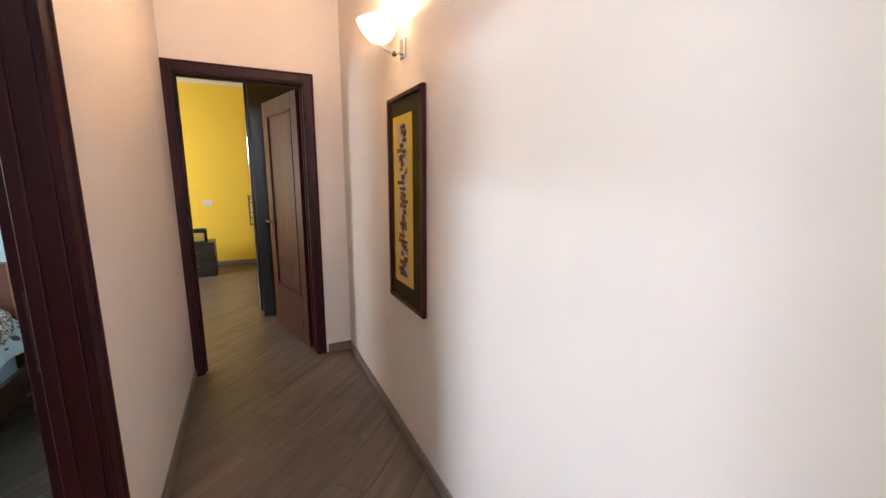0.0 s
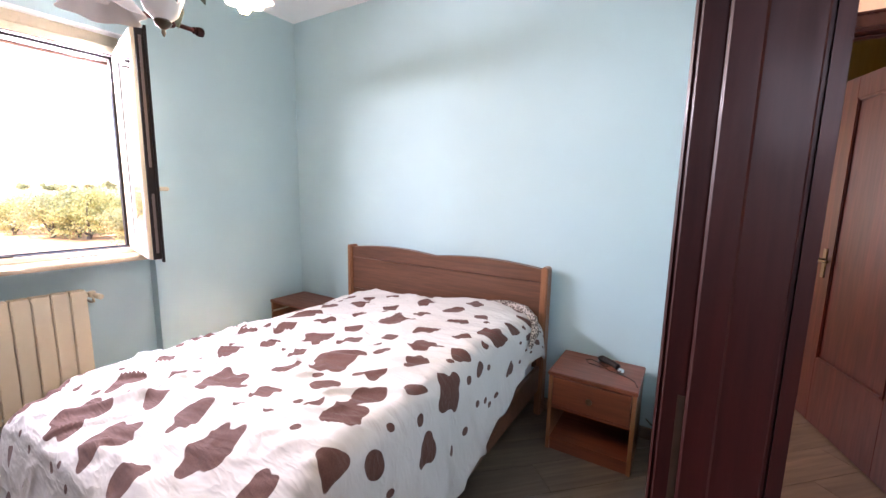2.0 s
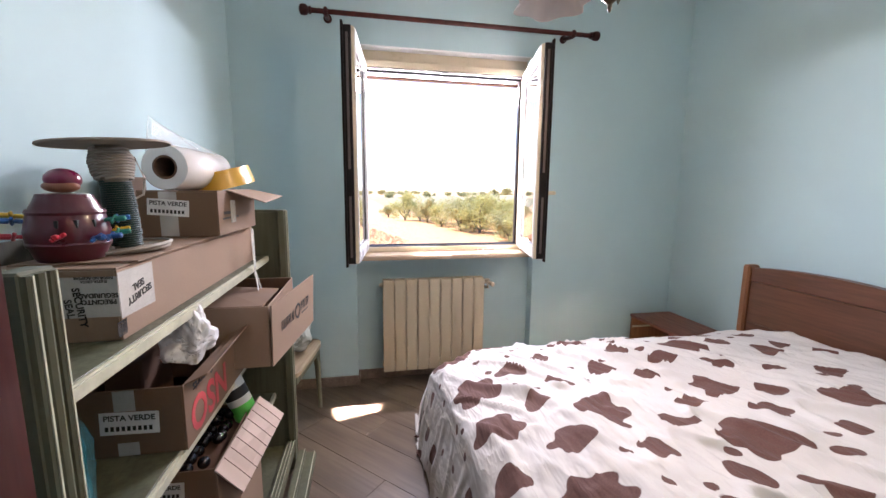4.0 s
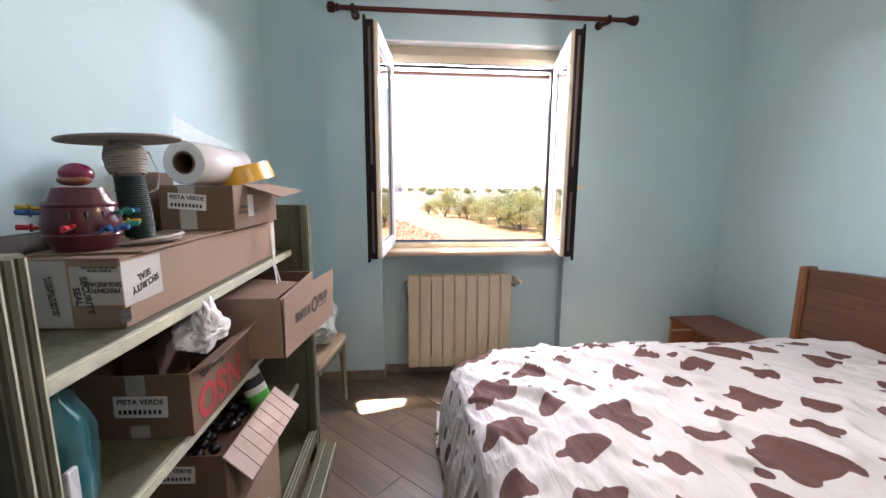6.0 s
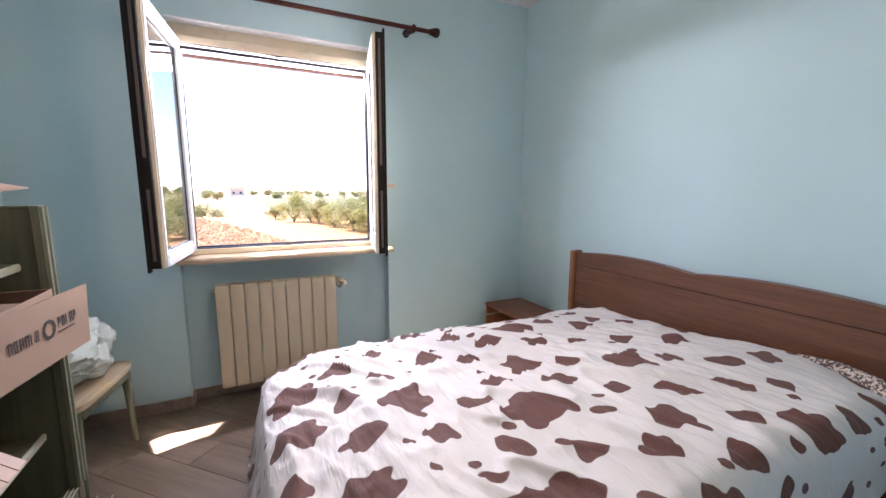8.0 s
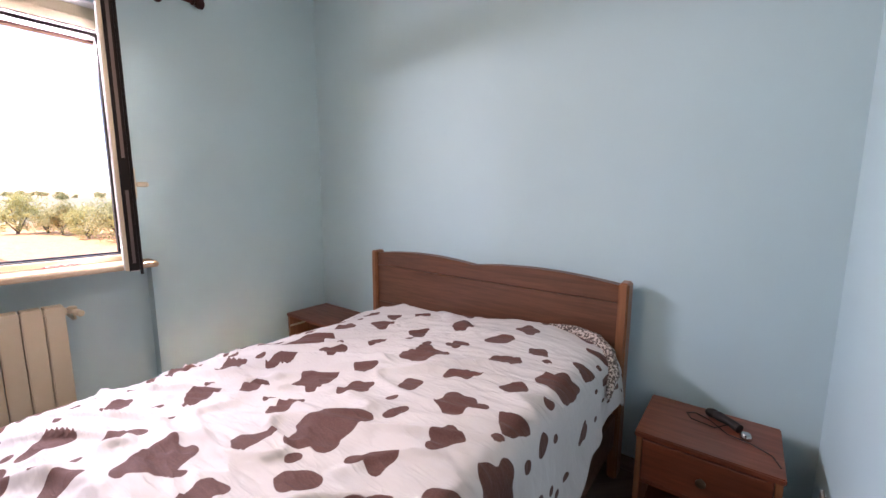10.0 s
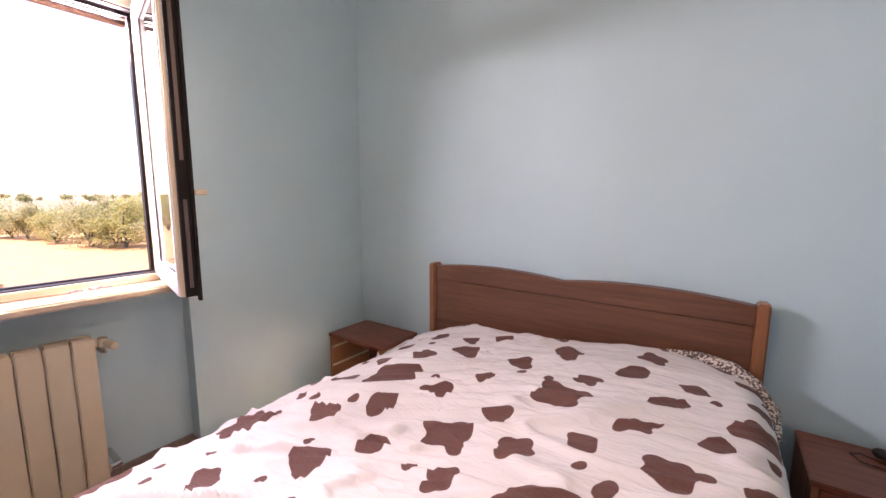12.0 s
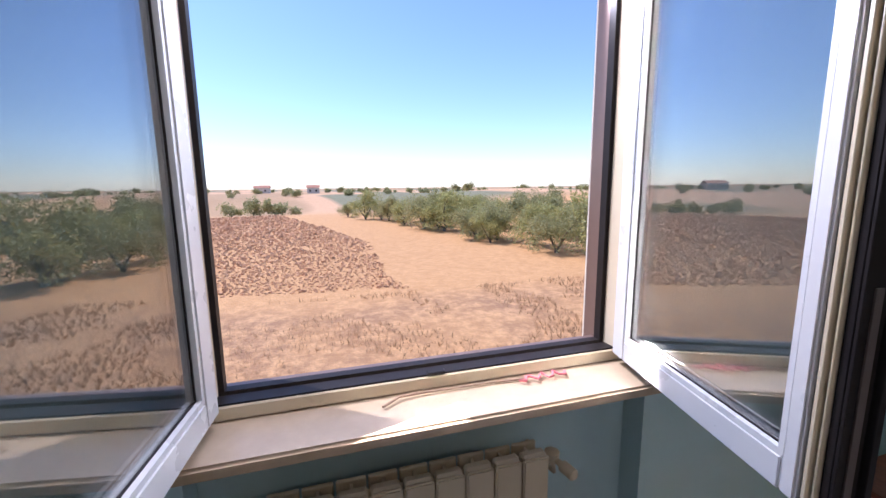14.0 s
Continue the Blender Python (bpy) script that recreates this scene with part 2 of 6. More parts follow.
def writing(name, text, size, m, material, parent, label=""):
    """Lettering as flat mesh, lying in the plane z = 0 of the pose m."""
    cu = bpy.data.curves.new(name, "FONT")
    cu.body, cu.size, cu.extrude, cu.align_x, cu.align_y = text, size, 0.0004, "CENTER", "CENTER"
    cu.offset, cu.resolution_u = size * 0.025, 3
    tmp = new(name, cu)
    dg = bpy.context.evaluated_depsgraph_get()
    me = bpy.data.meshes.new_from_object(tmp.evaluated_get(dg))
    bpy.data.objects.remove(tmp)
    me.materials.clear()
    me.materials.append(material)
    ob = new(name, me)
    ob.parent = parent
    ob.matrix_local = m
    return tagged(ob, label)


# ---- the setting: floor, walls, ceilings ----
W, N, S, E, H = -4.40, 4.35, 1.105, -1.318, 2.82      # the bedroom's inner faces and height
HW, HE, HN, HS = -1.205, -0.068, 4.345, -0.9           # the hall's
YW, YE, YS, YN = -3.75, 0.02, 4.47, 8.45               # the further room's
SY0, SY1, WY0, WY1, WZ0, WZ1 = 1.84, 3.145, 1.87, 3.075, 0.965, 2.325  # niche and window opening
DY0, DY1, DZ = 1.63, 2.48, 2.10                         # the bedroom's doorway


def structure(name, spans, material, label=""):
    return boxes(name, spans, material, None, 0.0, label, "structure")


structure("wall_west", [((W, S - 0.3, 0), (W - 0.21, SY0, H)), ((W, SY1, 0), (W - 0.21, N + 0.1, H)),
                        ((W - 0.09, SY0, 0), (W - 0.21, SY1, WZ0 - 0.035)),
                        ((W, SY0, WZ1), (W - 0.21, SY1, H)),
                        ((W, SY0, WZ0 - 0.035), (W - 0.21, WY0, WZ1)), ((W, WY1, WZ0 - 0.035), (W - 0.21, SY1, WZ1))],
          blue_wall, "pale blue plastered wall with a radiator niche under the window")
structure("wall_north", [((W, N, 0), (E, N + 0.06, H))], blue_wall, "pale blue plastered wall behind the bed")
structure("wall_south", [((W, S, 0), (E, S - 0.15, H))], blue_wall, "pale blue plastered wall behind the bookcase")
structure("wall_east", [((E, S - 0.15, 0), (E + 0.048, DY0 - 0.03, H)), ((E, DY1 + 0.03, 0), (E + 0.048, N, H)),
                        ((E, DY0 - 0.03, DZ + 0.03), (E + 0.048, DY1 + 0.03, H))], blue_wall, "pale blue plastered wall round the doorway")
structure("hall_wall_west", [((HW, HS, 0), (HW - 0.065, DY0 - 0.03, H)), ((HW, DY1 + 0.03, 0), (HW - 0.065, HN, H)),
                             ((HW, DY0 - 0.03, DZ + 0.03), (HW - 0.065, DY1 + 0.03, H))], cream_wall, "cream plastered hall wall")
structure("hall_wall_east", [((HE, HS, 0), (HE + 0.12, HN + 0.06, H))], cream_wall, "cream plastered hall wall")
structure("hall_wall_north", [((HW - 0.065, HN, 0), (-1.175, HN + 0.06, H)), ((-0.32, HN, 0), (HE, HN + 0.06, H)),
                              ((-1.175, HN, DZ + 0.03), (-0.32, HN + 0.06, H))], cream_wall, "cream plastered hall wall round a door")
structure("hall_wall_south", [((HW - 0.1, HS, 0), (HE + 0.12, HS - 0.1, H))], cream_wall, "cream plastered hall wall")
structure("yellow_wall_south", [((YW, YS - 0.062, 0), (-1.175, YS, H)), ((-0.32, YS - 0.062, 0), (YE, YS, H)),
                                ((-1.175, YS - 0.062, DZ + 0.03), (-0.32, YS, H))], yellow_wall, "bright yellow plastered wall")
structure("yellow_wall_north", [((YW - 0.1, YN, 0), (YE + 0.1, YN + 0.1, H))], yellow_wall, "bright yellow plastered wall")
structure("yellow_wall_west", [((YW, YS - 0.062, 0), (YW - 0.1, YN, H))], yellow_wall, "bright yellow plastered wall")
structure("yellow_wall_east", [((YE, YS - 0.062, 0), (YE + 0.1, YN, H))], yellow_wall, "bright yellow plastered wall")
for nm, a, b in (("ceiling", (W - 0.21, S - 0.3, H), (E + 0.06, N + 0.1, H + 0.2)), ("hall_ceiling", (E + 0.06, HS - 0.1, H), (HE + 0.2, HN + 0.06, H + 0.2)),
                 ("yellow_room_ceiling", (YW - 0.1, YS - 0.06, H), (YE + 0.1, YN + 0.1, H + 0.2))):
    structure(nm, [(a, b)], white_paint, "plain white painted ceiling")
floor = structure("floor", [((-4.60, -1.0, -0.2), (0.12, 8.55, -0.012))], grout, "wood-look tile floor laid diagonally")


def baseboards(name, spans):
    return boxes(name, spans, base_tile, None, 0.003, "grey-brown wood-look tile baseboard", "structure")


bz = 0.072
baseboards("baseboard", [((W, S, 0), (W + 0.012, SY0, bz)), ((W, SY1, 0), (W + 0.012, N, bz)), ((W - 0.09, SY0, 0), (W - 0.078, SY1, bz)),
                         ((W - 0.078, SY0, 0), (W, SY0 + 0.012, bz)), ((W - 0.078, SY1, 0), (W, SY1 - 0.012, bz)),
                         ((W + 0.012, N, 0), (E, N - 0.012, bz)), ((E, DY1 + 0.1, 0), (E - 0.012, N - 0.012, bz))])
baseboards("hall_baseboard", [((HE, HS, 0), (HE - 0.012, HN - 0.012, bz)), ((HE, HN, 0), (-0.255, HN - 0.012, bz)), ((HW, DY1 + 0.1, 0), (HW + 0.012, HN - 0.03, bz)), ((HW, HS, 0), (HW + 0.012, DY0 - 0.1, bz))])
baseboards("yellow_room_baseboard", [((YW, YN, 0), (YE, YN - 0.012, bz)), ((YE, YS, 0), (YE - 0.012, YN - 0.012, bz))])


# ---- doors ----
def door_frame(name, a, b, near, far, along, label, thick=(0.018, 0.018), w=0.075):
    """Lining and casings of a doorway from a to b along an axis; near and far are the two wall faces."""
    e = thing(name, (0, 0, 0), label, "door frame")
    e["kind"] = "structure"
    def P(u, v, z):
        return (u, v, z) if along == "x" else (v, u, z)
    s = 1 if far > near else -1
    boxes("lining", [(P(a, near, 0), P(a - 0.03, far, DZ)), (P(b, near, 0), P(b + 0.03, far, DZ)), (P(a - 0.03, near, DZ), P(b + 0.03, far, DZ + 0.03))], mahogany, e, 0.002)
    mid = near + (far - near) * 0.45
    boxes("door_stop", [(P(a, mid, 0), P(a + 0.012, mid + s * 0.035, DZ)), (P(b, mid, 0), P(b - 0.012, mid + s * 0.035, DZ)), (P(a, mid, DZ), P(b, mid + s * 0.035, DZ - 0.012))], mahogany, e, 0.003)
    for nm, f, d, t in (("casing", near, -s, thick[0]), ("casing", far, s, thick[1])):
        boxes(nm, [(P(a - 0.008, f, 0), P(a - w, f + d * t, DZ + w)), (P(b + 0.008, f, 0), P(b + w, f + d * t, DZ + w)), (P(a - 0.008, f, DZ + 0.008), P(b + 0.008, f + d * t, DZ + w))], mahogany, e, 0.006, segments=2)
        boxes("casing_bead", [(P(a - w, f + d * 0.002, 0), P(a - w + 0.014, f + d * (t + 0.004), DZ + w)), (P(b + w, f + d * 0.002, 0), P(b + w - 0.014, f + d * (t + 0.007), DZ + w)), (P(a - w + 0.014, f + d * 0.002, DZ + w), P(b + w - 0.014, f + d * (t + 0.007), DZ + w - 0.014))], mahogany, e, 0.004)
    return e


def lever(parent, x, z, side):
    """A lever handle on a door leaf's face; side -1 or 1 along y."""
    bm = bmesh.new()
    box(bm, (x - 0.018, side * 0.0225, z - 0.11), (x + 0.018, side * 0.029, z + 0.07), 0.003)
    tube(bm, [(x, side * 0.028, z), (x, side * 0.068, z), (x - 0.012, side * 0.075, z), (x - 0.11, side * 0.07, z)], 0.009, 8)
    return smooth(part("handle", bm, bronze, parent, "bronze lever handle with back plate"))


def door_leaf(name, hinge, turn, width, label):
    """A panelled leaf from its hinge along its own +x."""
    e = thing(name, hinge, label, "door", turn=turn)
    hgt, t = 2.09, 0.022
    bm = bmesh.new()
    st, top, bot = 0.12, 0.12, 0.42
    box(bm, (0, -t, 0.008), (st, t, hgt), 0.002)
    box(bm, (width - st, -t, 0.008), (width, t, hgt), 0.002)
    box(bm, (st, -t, 0.008), (width - st, t, bot), 0.002)
    box(bm, (st, -t, hgt - top), (width - st, t, hgt), 0.002)
    part("leaf_frame", bm, mahogany_panel, e)
    boxes("panel", [((st, -0.012, bot), (width - st, 0.012, hgt - top))], mahogany_panel, e)
    for s in (-1, 1):
        bm = bmesh.new()
        for a, b in (((st, bot), (st + 0.02, hgt - top)), ((width - st - 0.02, bot), (width - st, hgt - top)), ((st + 0.02, bot), (width - st - 0.02, bot + 0.02)), ((st + 0.02, hgt - top - 0.02), (width - st - 0.02, hgt - top))):
            box(bm, (a[0], s * 0.012, a[1]), (b[0], s * 0.026, b[1]), 0.006, 2)
        part("panel_moulding", bm, mahogany_panel, e)
        lever(e, width - 0.065, 1.03, s)
    for z in (0.2, 1.0, 1.8):
        boxes("hinge", [((-0.012, -t - 0.004, z), (0.006, -t + 0.006, z + 0.09))], bronze, e, 0.003)
    return e


door_frame("door_frame", DY0, DY1, HW, E, "y", "dark mahogany door frame of the bedroom", (0.022, 0.002), 0.09)
boxes("strike_plate", [((-1.300, DY1 - 0.0015, 0.93), (-1.276, DY1 + 0.001, 1.15))], bronze, bpy.data.objects["door_frame"], label="bronze strike plate")
door_leaf("door_1", (-1.345, 1.605, 0), 182, 0.69, "dark mahogany panelled bedroom door, open against the bookcase side")
door_frame("door_frame", -1.145, -0.35, HN, YS, "x", "dark mahogany door frame at the hall's end")
door_leaf("door_2", (-0.365, YS + 0.02, 0), 105, 0.80, "dark mahogany panelled door, standing open into the yellow room")


# ---- window ----
black_edge = surface("black_edge", (0.012, 0.009, 0.009), 0.7)
black_edge.node_tree.nodes["Principled BSDF"].inputs["Specular IOR Level"].default_value = 0.2
strip_metal = surface("strip_metal", (0.11, 0.085, 0.075), 0.5, 0.3)
def sash(name, hinge, turn, flip, label, with_handle):
    """A white sash, its own +x from the hinge. flip: the side of its dark edge."""
    e = thing(name, hinge, label, "window sash", turn=turn)
    w, z0, z1, f = 0.625, WZ0 + 0.03, 2.205, 0.062
    bm = bmesh.new()
    for a, b in (((0, z0), (f, z1)), ((f, z0), (w - f, z0 + f)), ((f, z1 - f), (w - f, z1))):
        box(bm, (a[0], -0.028, a[1]), (b[0], 0.028, b[1]), 0.004, 2)
    # the free stile is rebated on its outer face
    box(bm, (w - f, flip * -0.028, z0), (w, flip * 0.006, z1), 0.003, 2)
    box(bm, (w - f, flip * 0.005, z0 + 0.0005), (w - 0.034, flip * 0.028, z1 - 0.0005), 0.004, 2)
    part("sash_frame", bm, white_pvc, e)
    for s in (-1, 1):
        # white beads with a thin dark gasket against the pane
        for name_, o, t, y0, y1, m_ in (("glazing_bead", 0.0, 0.010, 0.014, 0.025, white_pvc), ("glazing_gasket", 0.0, 0.0135, 0.0105, 0.0135, rubber)):
            boxes(name_, [((f + o, s * y0, z0 + f), (w - f, s * y1, z0 + f + t)), ((f + o, s * y0, z1 - f), (w - f, s * y1, z1 - f - t)),
                          ((f + o, s * y0, z0 + f + t), (f + t, s * y1, z1 - f - t)), ((w - f, s * y0, z0 + f + t), (w - f - t, s * y1, z1 - f - t))], m_, e, label="" if m_ is white_pvc else "thin dark glazing gasket")
    for y in (-0.008, 0.008):
        g = boxes("pane", [((f, y - 0.002, z0 + f), (w - f, y + 0.002, z1 - f))], glass, e, label="clear double glazing")
        g.visible_shadow = False
    # the meeting edge, from its outer face to its room side: cream lip, dark rebate with a lock strip, black flange
    boxes("edge_lip", [((w - 0.029, flip * 0.0065, z0 + 0.002), (w - 0.022, flip * 0.023, z1 - 0.002)), ((w - 0.018, flip * 0.0065, z0 + 0.002), (w - 0.014, flip * 0.017, z1 - 0.002))], cream_paint, e, 0.001, "cream profiled lip")
    boxes("edge_gasket", [((w - 0.0335, flip * 0.0065, z0 + 0.002), (w - 0.0295, flip * 0.019, z1 - 0.002)), ((w - 0.0215, flip * 0.0065, z0 + 0.002), (w - 0.0185, flip * 0.010, z1 - 0.002)), ((w - 0.0135, flip * 0.0065, z0 + 0.002), (w - 0.0005, flip * 0.0095, z1 - 0.002)), ((w + 0.0003, flip * 0.0095, z0 + 0.005), (w + 0.006, flip * -0.028, z1 - 0.005)),
                          ((w - 0.014, flip * -0.0285, z0 - 0.012), (w + 0.016, flip * -0.040, z1 + 0.012))], black_edge, e, 0.001, "black rubber edge gasket")
    boxes("lock_strip", [((w + 0.0062, flip * -0.004, z0 + 0.04), (w + 0.009, flip * -0.016, 1.36)), ((w + 0.0062, flip * -0.004, 1.50), (w + 0.009, flip * -0.016, z1 - 0.04))], strip_metal, e, label="grey-brown metal lock strip")
    for z in (z0 + 0.12, z1 - 0.22):
        boxes("hinge", [((-0.012, -0.012, z), (0.004, 0.012, z + 0.08))], white_pvc, e, 0.003)
    if with_handle:
        bm = bmesh.new()
        s = -flip
        box(bm, (w - 0.048, s * 0.028, 1.32), (w - 0.015, s * 0.046, 1.46), 0.004)
        box(bm, (w - 0.040, s * 0.046, 1.375), (w - 0.020, s * 0.090, 1.398), 0.005)
        box(bm, (w - 0.150, s * 0.074, 1.376), (w - 0.020, s * 0.092, 1.397), 0.005)
        part("handle", bm, cream_paint, e, "cream lever handle")
    return e


fx = W - 0.012
win = thing("window_1", (0, 0, 0), "cream window frame with open sashes over a marble sill", "window")
win["kind"] = "structure"
boxes("window_frame", [((fx, WY0, WZ0), (fx - 0.06, WY0 + 0.045, 2.24)), ((fx, WY1 - 0.045, WZ0), (fx - 0.06, WY1, 2.24)),
                       ((fx, WY0 + 0.045, WZ0), (fx - 0.06, WY1 - 0.045, WZ0 + 0.035)), ((fx, WY0 + 0.045, 2.195), (fx - 0.06, WY1 - 0.045, 2.24))], cream_paint, win, 0.003)
boxes("frame_gasket", [((fx - 0.0605, WY0 + 0.045, WZ0 + 0.03), (fx - 0.088, WY0 + 0.058, 2.2)), ((fx - 0.0605, WY1 - 0.045, WZ0 + 0.03), (fx - 0.088, WY1 - 0.058, 2.2)),
                       ((fx - 0.0605, WY0 + 0.058, WZ0 + 0.03), (fx - 0.088, WY1 - 0.058, WZ0 + 0.045)), ((fx - 0.0605, WY0 + 0.058, 2.2), (fx - 0.088, WY1 - 0.058, 2.175)),
                       ((fx - 0.006, WY0 + 0.0455, WZ0 + 0.0355), (fx - 0.05, WY1 - 0.0455, WZ0 + 0.040)), ((fx - 0.006, WY0 + 0.0455, 2.188), (fx - 0.05, WY1 - 0.0455, 2.1945))], rubber, win, 0.0, "black rubber frame gasket")
boxes("outer_frame", [((fx - 0.089, WY0, WZ0), (fx - 0.118, WY0 + 0.035, 2.24)), ((fx - 0.089, WY1, WZ0), (fx - 0.118, WY1 - 0.045, 2.24)),
                      ((fx - 0.089, WY0 + 0.035, WZ0), (fx - 0.118, WY1 - 0.045, WZ0 + 0.04)), ((fx - 0.089, WY0 + 0.035, 2.17), (fx - 0.118, WY1 - 0.045, 2.24))], brown_alu, win, 0.002, "brown aluminium outer frame")
boxes("shutter_guide", [((W - 0.131, WY0, WZ0 - 0.009), (W - 0.209, WY0 + 0.018, 2.24)), ((W - 0.131, WY1, WZ0 - 0.009), (W - 0.209, WY1 - 0.018, 2.24))], brown_alu, win, 0.002)
boxes("shutter_box", [((W - 0.078, WY0, 2.241), (W - 0.205, WY1, 2.324))], cream_paint, win, 0.002, "cream shutter box cover")
# white colour stands for sunlight bounced up on to the opening's underside
boxes("soffit", [((W - 0.078, WY0, 2.316), (W + 0.003, WY1, 2.3245))], white_paint, win, 0.001, "soffit strip in white that paints in the bounced sunlight")
boxes("latch", [((fx + 0.001, 2.43, WZ0 + 0.036), (fx - 0.02, 2.48, WZ0 + 0.046)), ((fx + 0.001, 2.43, 2.18), (fx - 0.02, 2.48, 2.193))], rubber, win, 0.002)
boxes("window_sill", [((W - 0.0725, SY0 + 0.002, WZ0 - 0.034), (W + 0.15, SY1 - 0.002, WZ0 - 0.001))], marble, win, 0.007, "cream marble sill with a rounded edge", segments=3)
boxes("outer_sill", [((W - 0.131, WY0, WZ0 - 0.05), (W - 0.24, WY1, WZ0 - 0.012))], marble, win, 0.004)
boxes("lintel", [((W - 0.165, WY0 + 0.0185, 2.165), (W - 0.204, WY1 - 0.0185, 2.24))], brown_alu, win)
sash("sash", (W + 0.0, WY0 + 0.035, 0), -5.5, 1, "white window sash, wide open, dark gasket on its edge", False)
sash("sash", (W + 0.0, WY1 - 0.035, 0), -12.5, -1, "white window sash, wide open, with a cream handle", True)
bm = bmesh.new()
tube(bm, [(W + 0.05, 2.30, 0.972), (W + 0.02, 2.345, 0.975), (W + 0.012, 2.40, 0.972), (W + 0.012, 2.6, 0.97), (W + 0.02, 2.70, 0.97)], 0.0035)
tagged(smooth(part("cord", bm, card)), "frayed beige cord lying on the marble sill", "cord")
bm = bmesh.new()
tube(bm, [(W + 0.030 + 0.016 * math.sin(k * 1.9), 2.68 + 0.0125 * k, 0.971 + 0.007 * abs(math.sin(k * 1.3))) for k in range(13)], [0.0025 + 0.003 * abs(math.sin(k * 0.9)) for k in range(13)], 7)
tagged(smooth(part("ribbon", bm, surface("pink_ribbon", (0.65, 0.18, 0.2), 0.6))), "crumpled pink ribbon on the marble sill", "ribbon")
# added narrow lamp for the sun patch the sash's glass throws on the floor
patch_lamp = lamp("sash_patch_lamp", "AREA", (-4.38, 2.92, 2.12), 1.6, (1.0, 0.88, 0.7), 0.15, (-4.07, 1.88, 0.0), 0.34)
patch_lamp.data.spread = radians(0.5)

# added lamp beam behind the bed, stronger than the sun, to brighten the wall
beam = lamp("wall_glow_lamp", "AREA", (-4.36, 2.86, 2.08), 13.0, (1.0, 0.88, 0.68), 0.10, (-3.92, 3.44, 0.0), 0.36)
beam.data.spread = radians(4)

# ---- radiator ----
rad = thing("radiator", (0, 0, 0), "cream enamelled aluminium radiator with nine columns under the window", "radiator")
n, y0, y1, xf, xb = 9, 2.015, 2.738, -4.295, -4.375
for i in range(n):
    a, b = y0 + (y1 - y0) * i / n, y0 + (y1 - y0) * (i + 1) / n
    bm = bmesh.new()
    box(bm, (xf, a + 0.002, 0.125), (xf - 0.014, b - 0.002, 0.782), 0.005, 2)
    box(bm, (xf - 0.014, (a + b) / 2 - 0.004, 0.14), (xb, (a + b) / 2 + 0.004, 0.77))
    box(bm, (xf - 0.012, a + 0.004, 0.752), (xf - 0.04, b - 0.004, 0.786), 0.006)
    box(bm, (xb - 0.004, a + 0.003, 0.14), (xb + 0.008, b - 0.003, 0.78), 0.003)
    box(bm, (xb + 0.01, (a + b) / 2 - 0.022, 0.72), (xf - 0.02, (a + b) / 2 + 0.022, 0.765), 0.01)
    part("column", bm, radiator_paint, rad)
for z in (0.745, 0.17):
    bm = bmesh.new()
    tube(bm, [(-4.335, y0 - 0.004, z), (-4.335, y1 + 0.008, z)], 0.02, 12)
    smooth(part("manifold", bm, radiator_paint, rad))
bm = bmesh.new()
tube(bm, [(-4.335, y0 - 0.02, 0.745), (-4.335, y0 - 0.0042, 0.745)], 0.012, 8)
smooth(part("bleed_valve", bm, radiator_paint, rad))
bm = bmesh.new()
tube(bm, [(-4.335, y1 + 0.006, 0.745), (-4.335, y1 + 0.035, 0.745), (-4.335, y1 + 0.037, 0.70), (-4.38, y1 + 0.037, 0.69), (-4.489, y1 + 0.037, 0.69)], 0.008, 10)
tube(bm, [(-4.335, y1 + 0.030, 0.728), (-4.335, y1 + 0.030, 0.735), (-4.335, y1 + 0.030, 0.762), (-4.335, y1 + 0.030, 0.767)], [0.012, 0.021, 0.021, 0.014], 14)
tube(bm, [(-4.318, y1 + 0.034, 0.745), (-4.300, y1 + 0.040, 0.742), (-4.298, y1 + 0.0405, 0.742), (-4.262, y1 + 0.052, 0.737), (-4.258, y1 + 0.053, 0.737)], [0.009, 0.010, 0.0165, 0.0165, 0.012], 14)
smooth(part("valve", bm, radiator_paint, rad, "cream valve with a round knob"))
bm = bmesh.new()
tube(bm, [(-4.335, y1 + 0.009, 0.17), (-4.335, y1 + 0.04, 0.17), (-4.488, y1 + 0.045, 0.17)], 0.013, 10)
smooth(part("return_valve", bm, metal, rad))

# ---- curtain rod ----
rod = thing("curtain_rod", (0, 0, 0), "dark mahogany wooden curtain rod with turned ends, bare", "curtain rod")
bm = bmesh.new()
tube(bm, [(-4.25, 1.62, 2.44), (-4.25, 3.42, 2.44)], 0.0145, 12)
smooth(part("pole", bm, mahogany_panel, rod))
for y, s in ((1.62, -1), (3.42, 1)):
    bm = bmesh.new()
    capped(bm, [(0.015, 0), (0.022, 0.004), (0.022, 0.014), (0.015, 0.018), (0.027, 0.026), (0.031, 0.042), (0.029, 0.062), (0.016, 0.070)], 16, Matrix.Translation((-4.25, y, 2.44)) @ Matrix.Rotation(radians(-90 * s), 4, "X"))
    bmesh.ops.recalc_face_normals(bm, faces=bm.faces)
    smooth(part("finial", bm, mahogany, rod))
for y in (1.70, 3.30):
    bm = bmesh.new()
    tube(bm, [(W + 0.001, y, 2.455), (W + 0.012, y, 2.455), (W + 0.02, y, 2.452), (-4.262, y, 2.428)], [0.026, 0.026, 0.014, 0.015], 12)
    capped(bm, [(0.019, -0.012), (0.026, -0.006), (0.026, 0.006), (0.019, 0.012)], 16, Matrix.Translation((-4.25, y, 2.44)) @ Matrix.Rotation(radians(90), 4, "X"))
    smooth(part("bracket", bm, mahogany, rod))

# ---- bed ----
BX0, BX1, BY0, BY1 = -3.675, -2.0, 2.24, 4.27
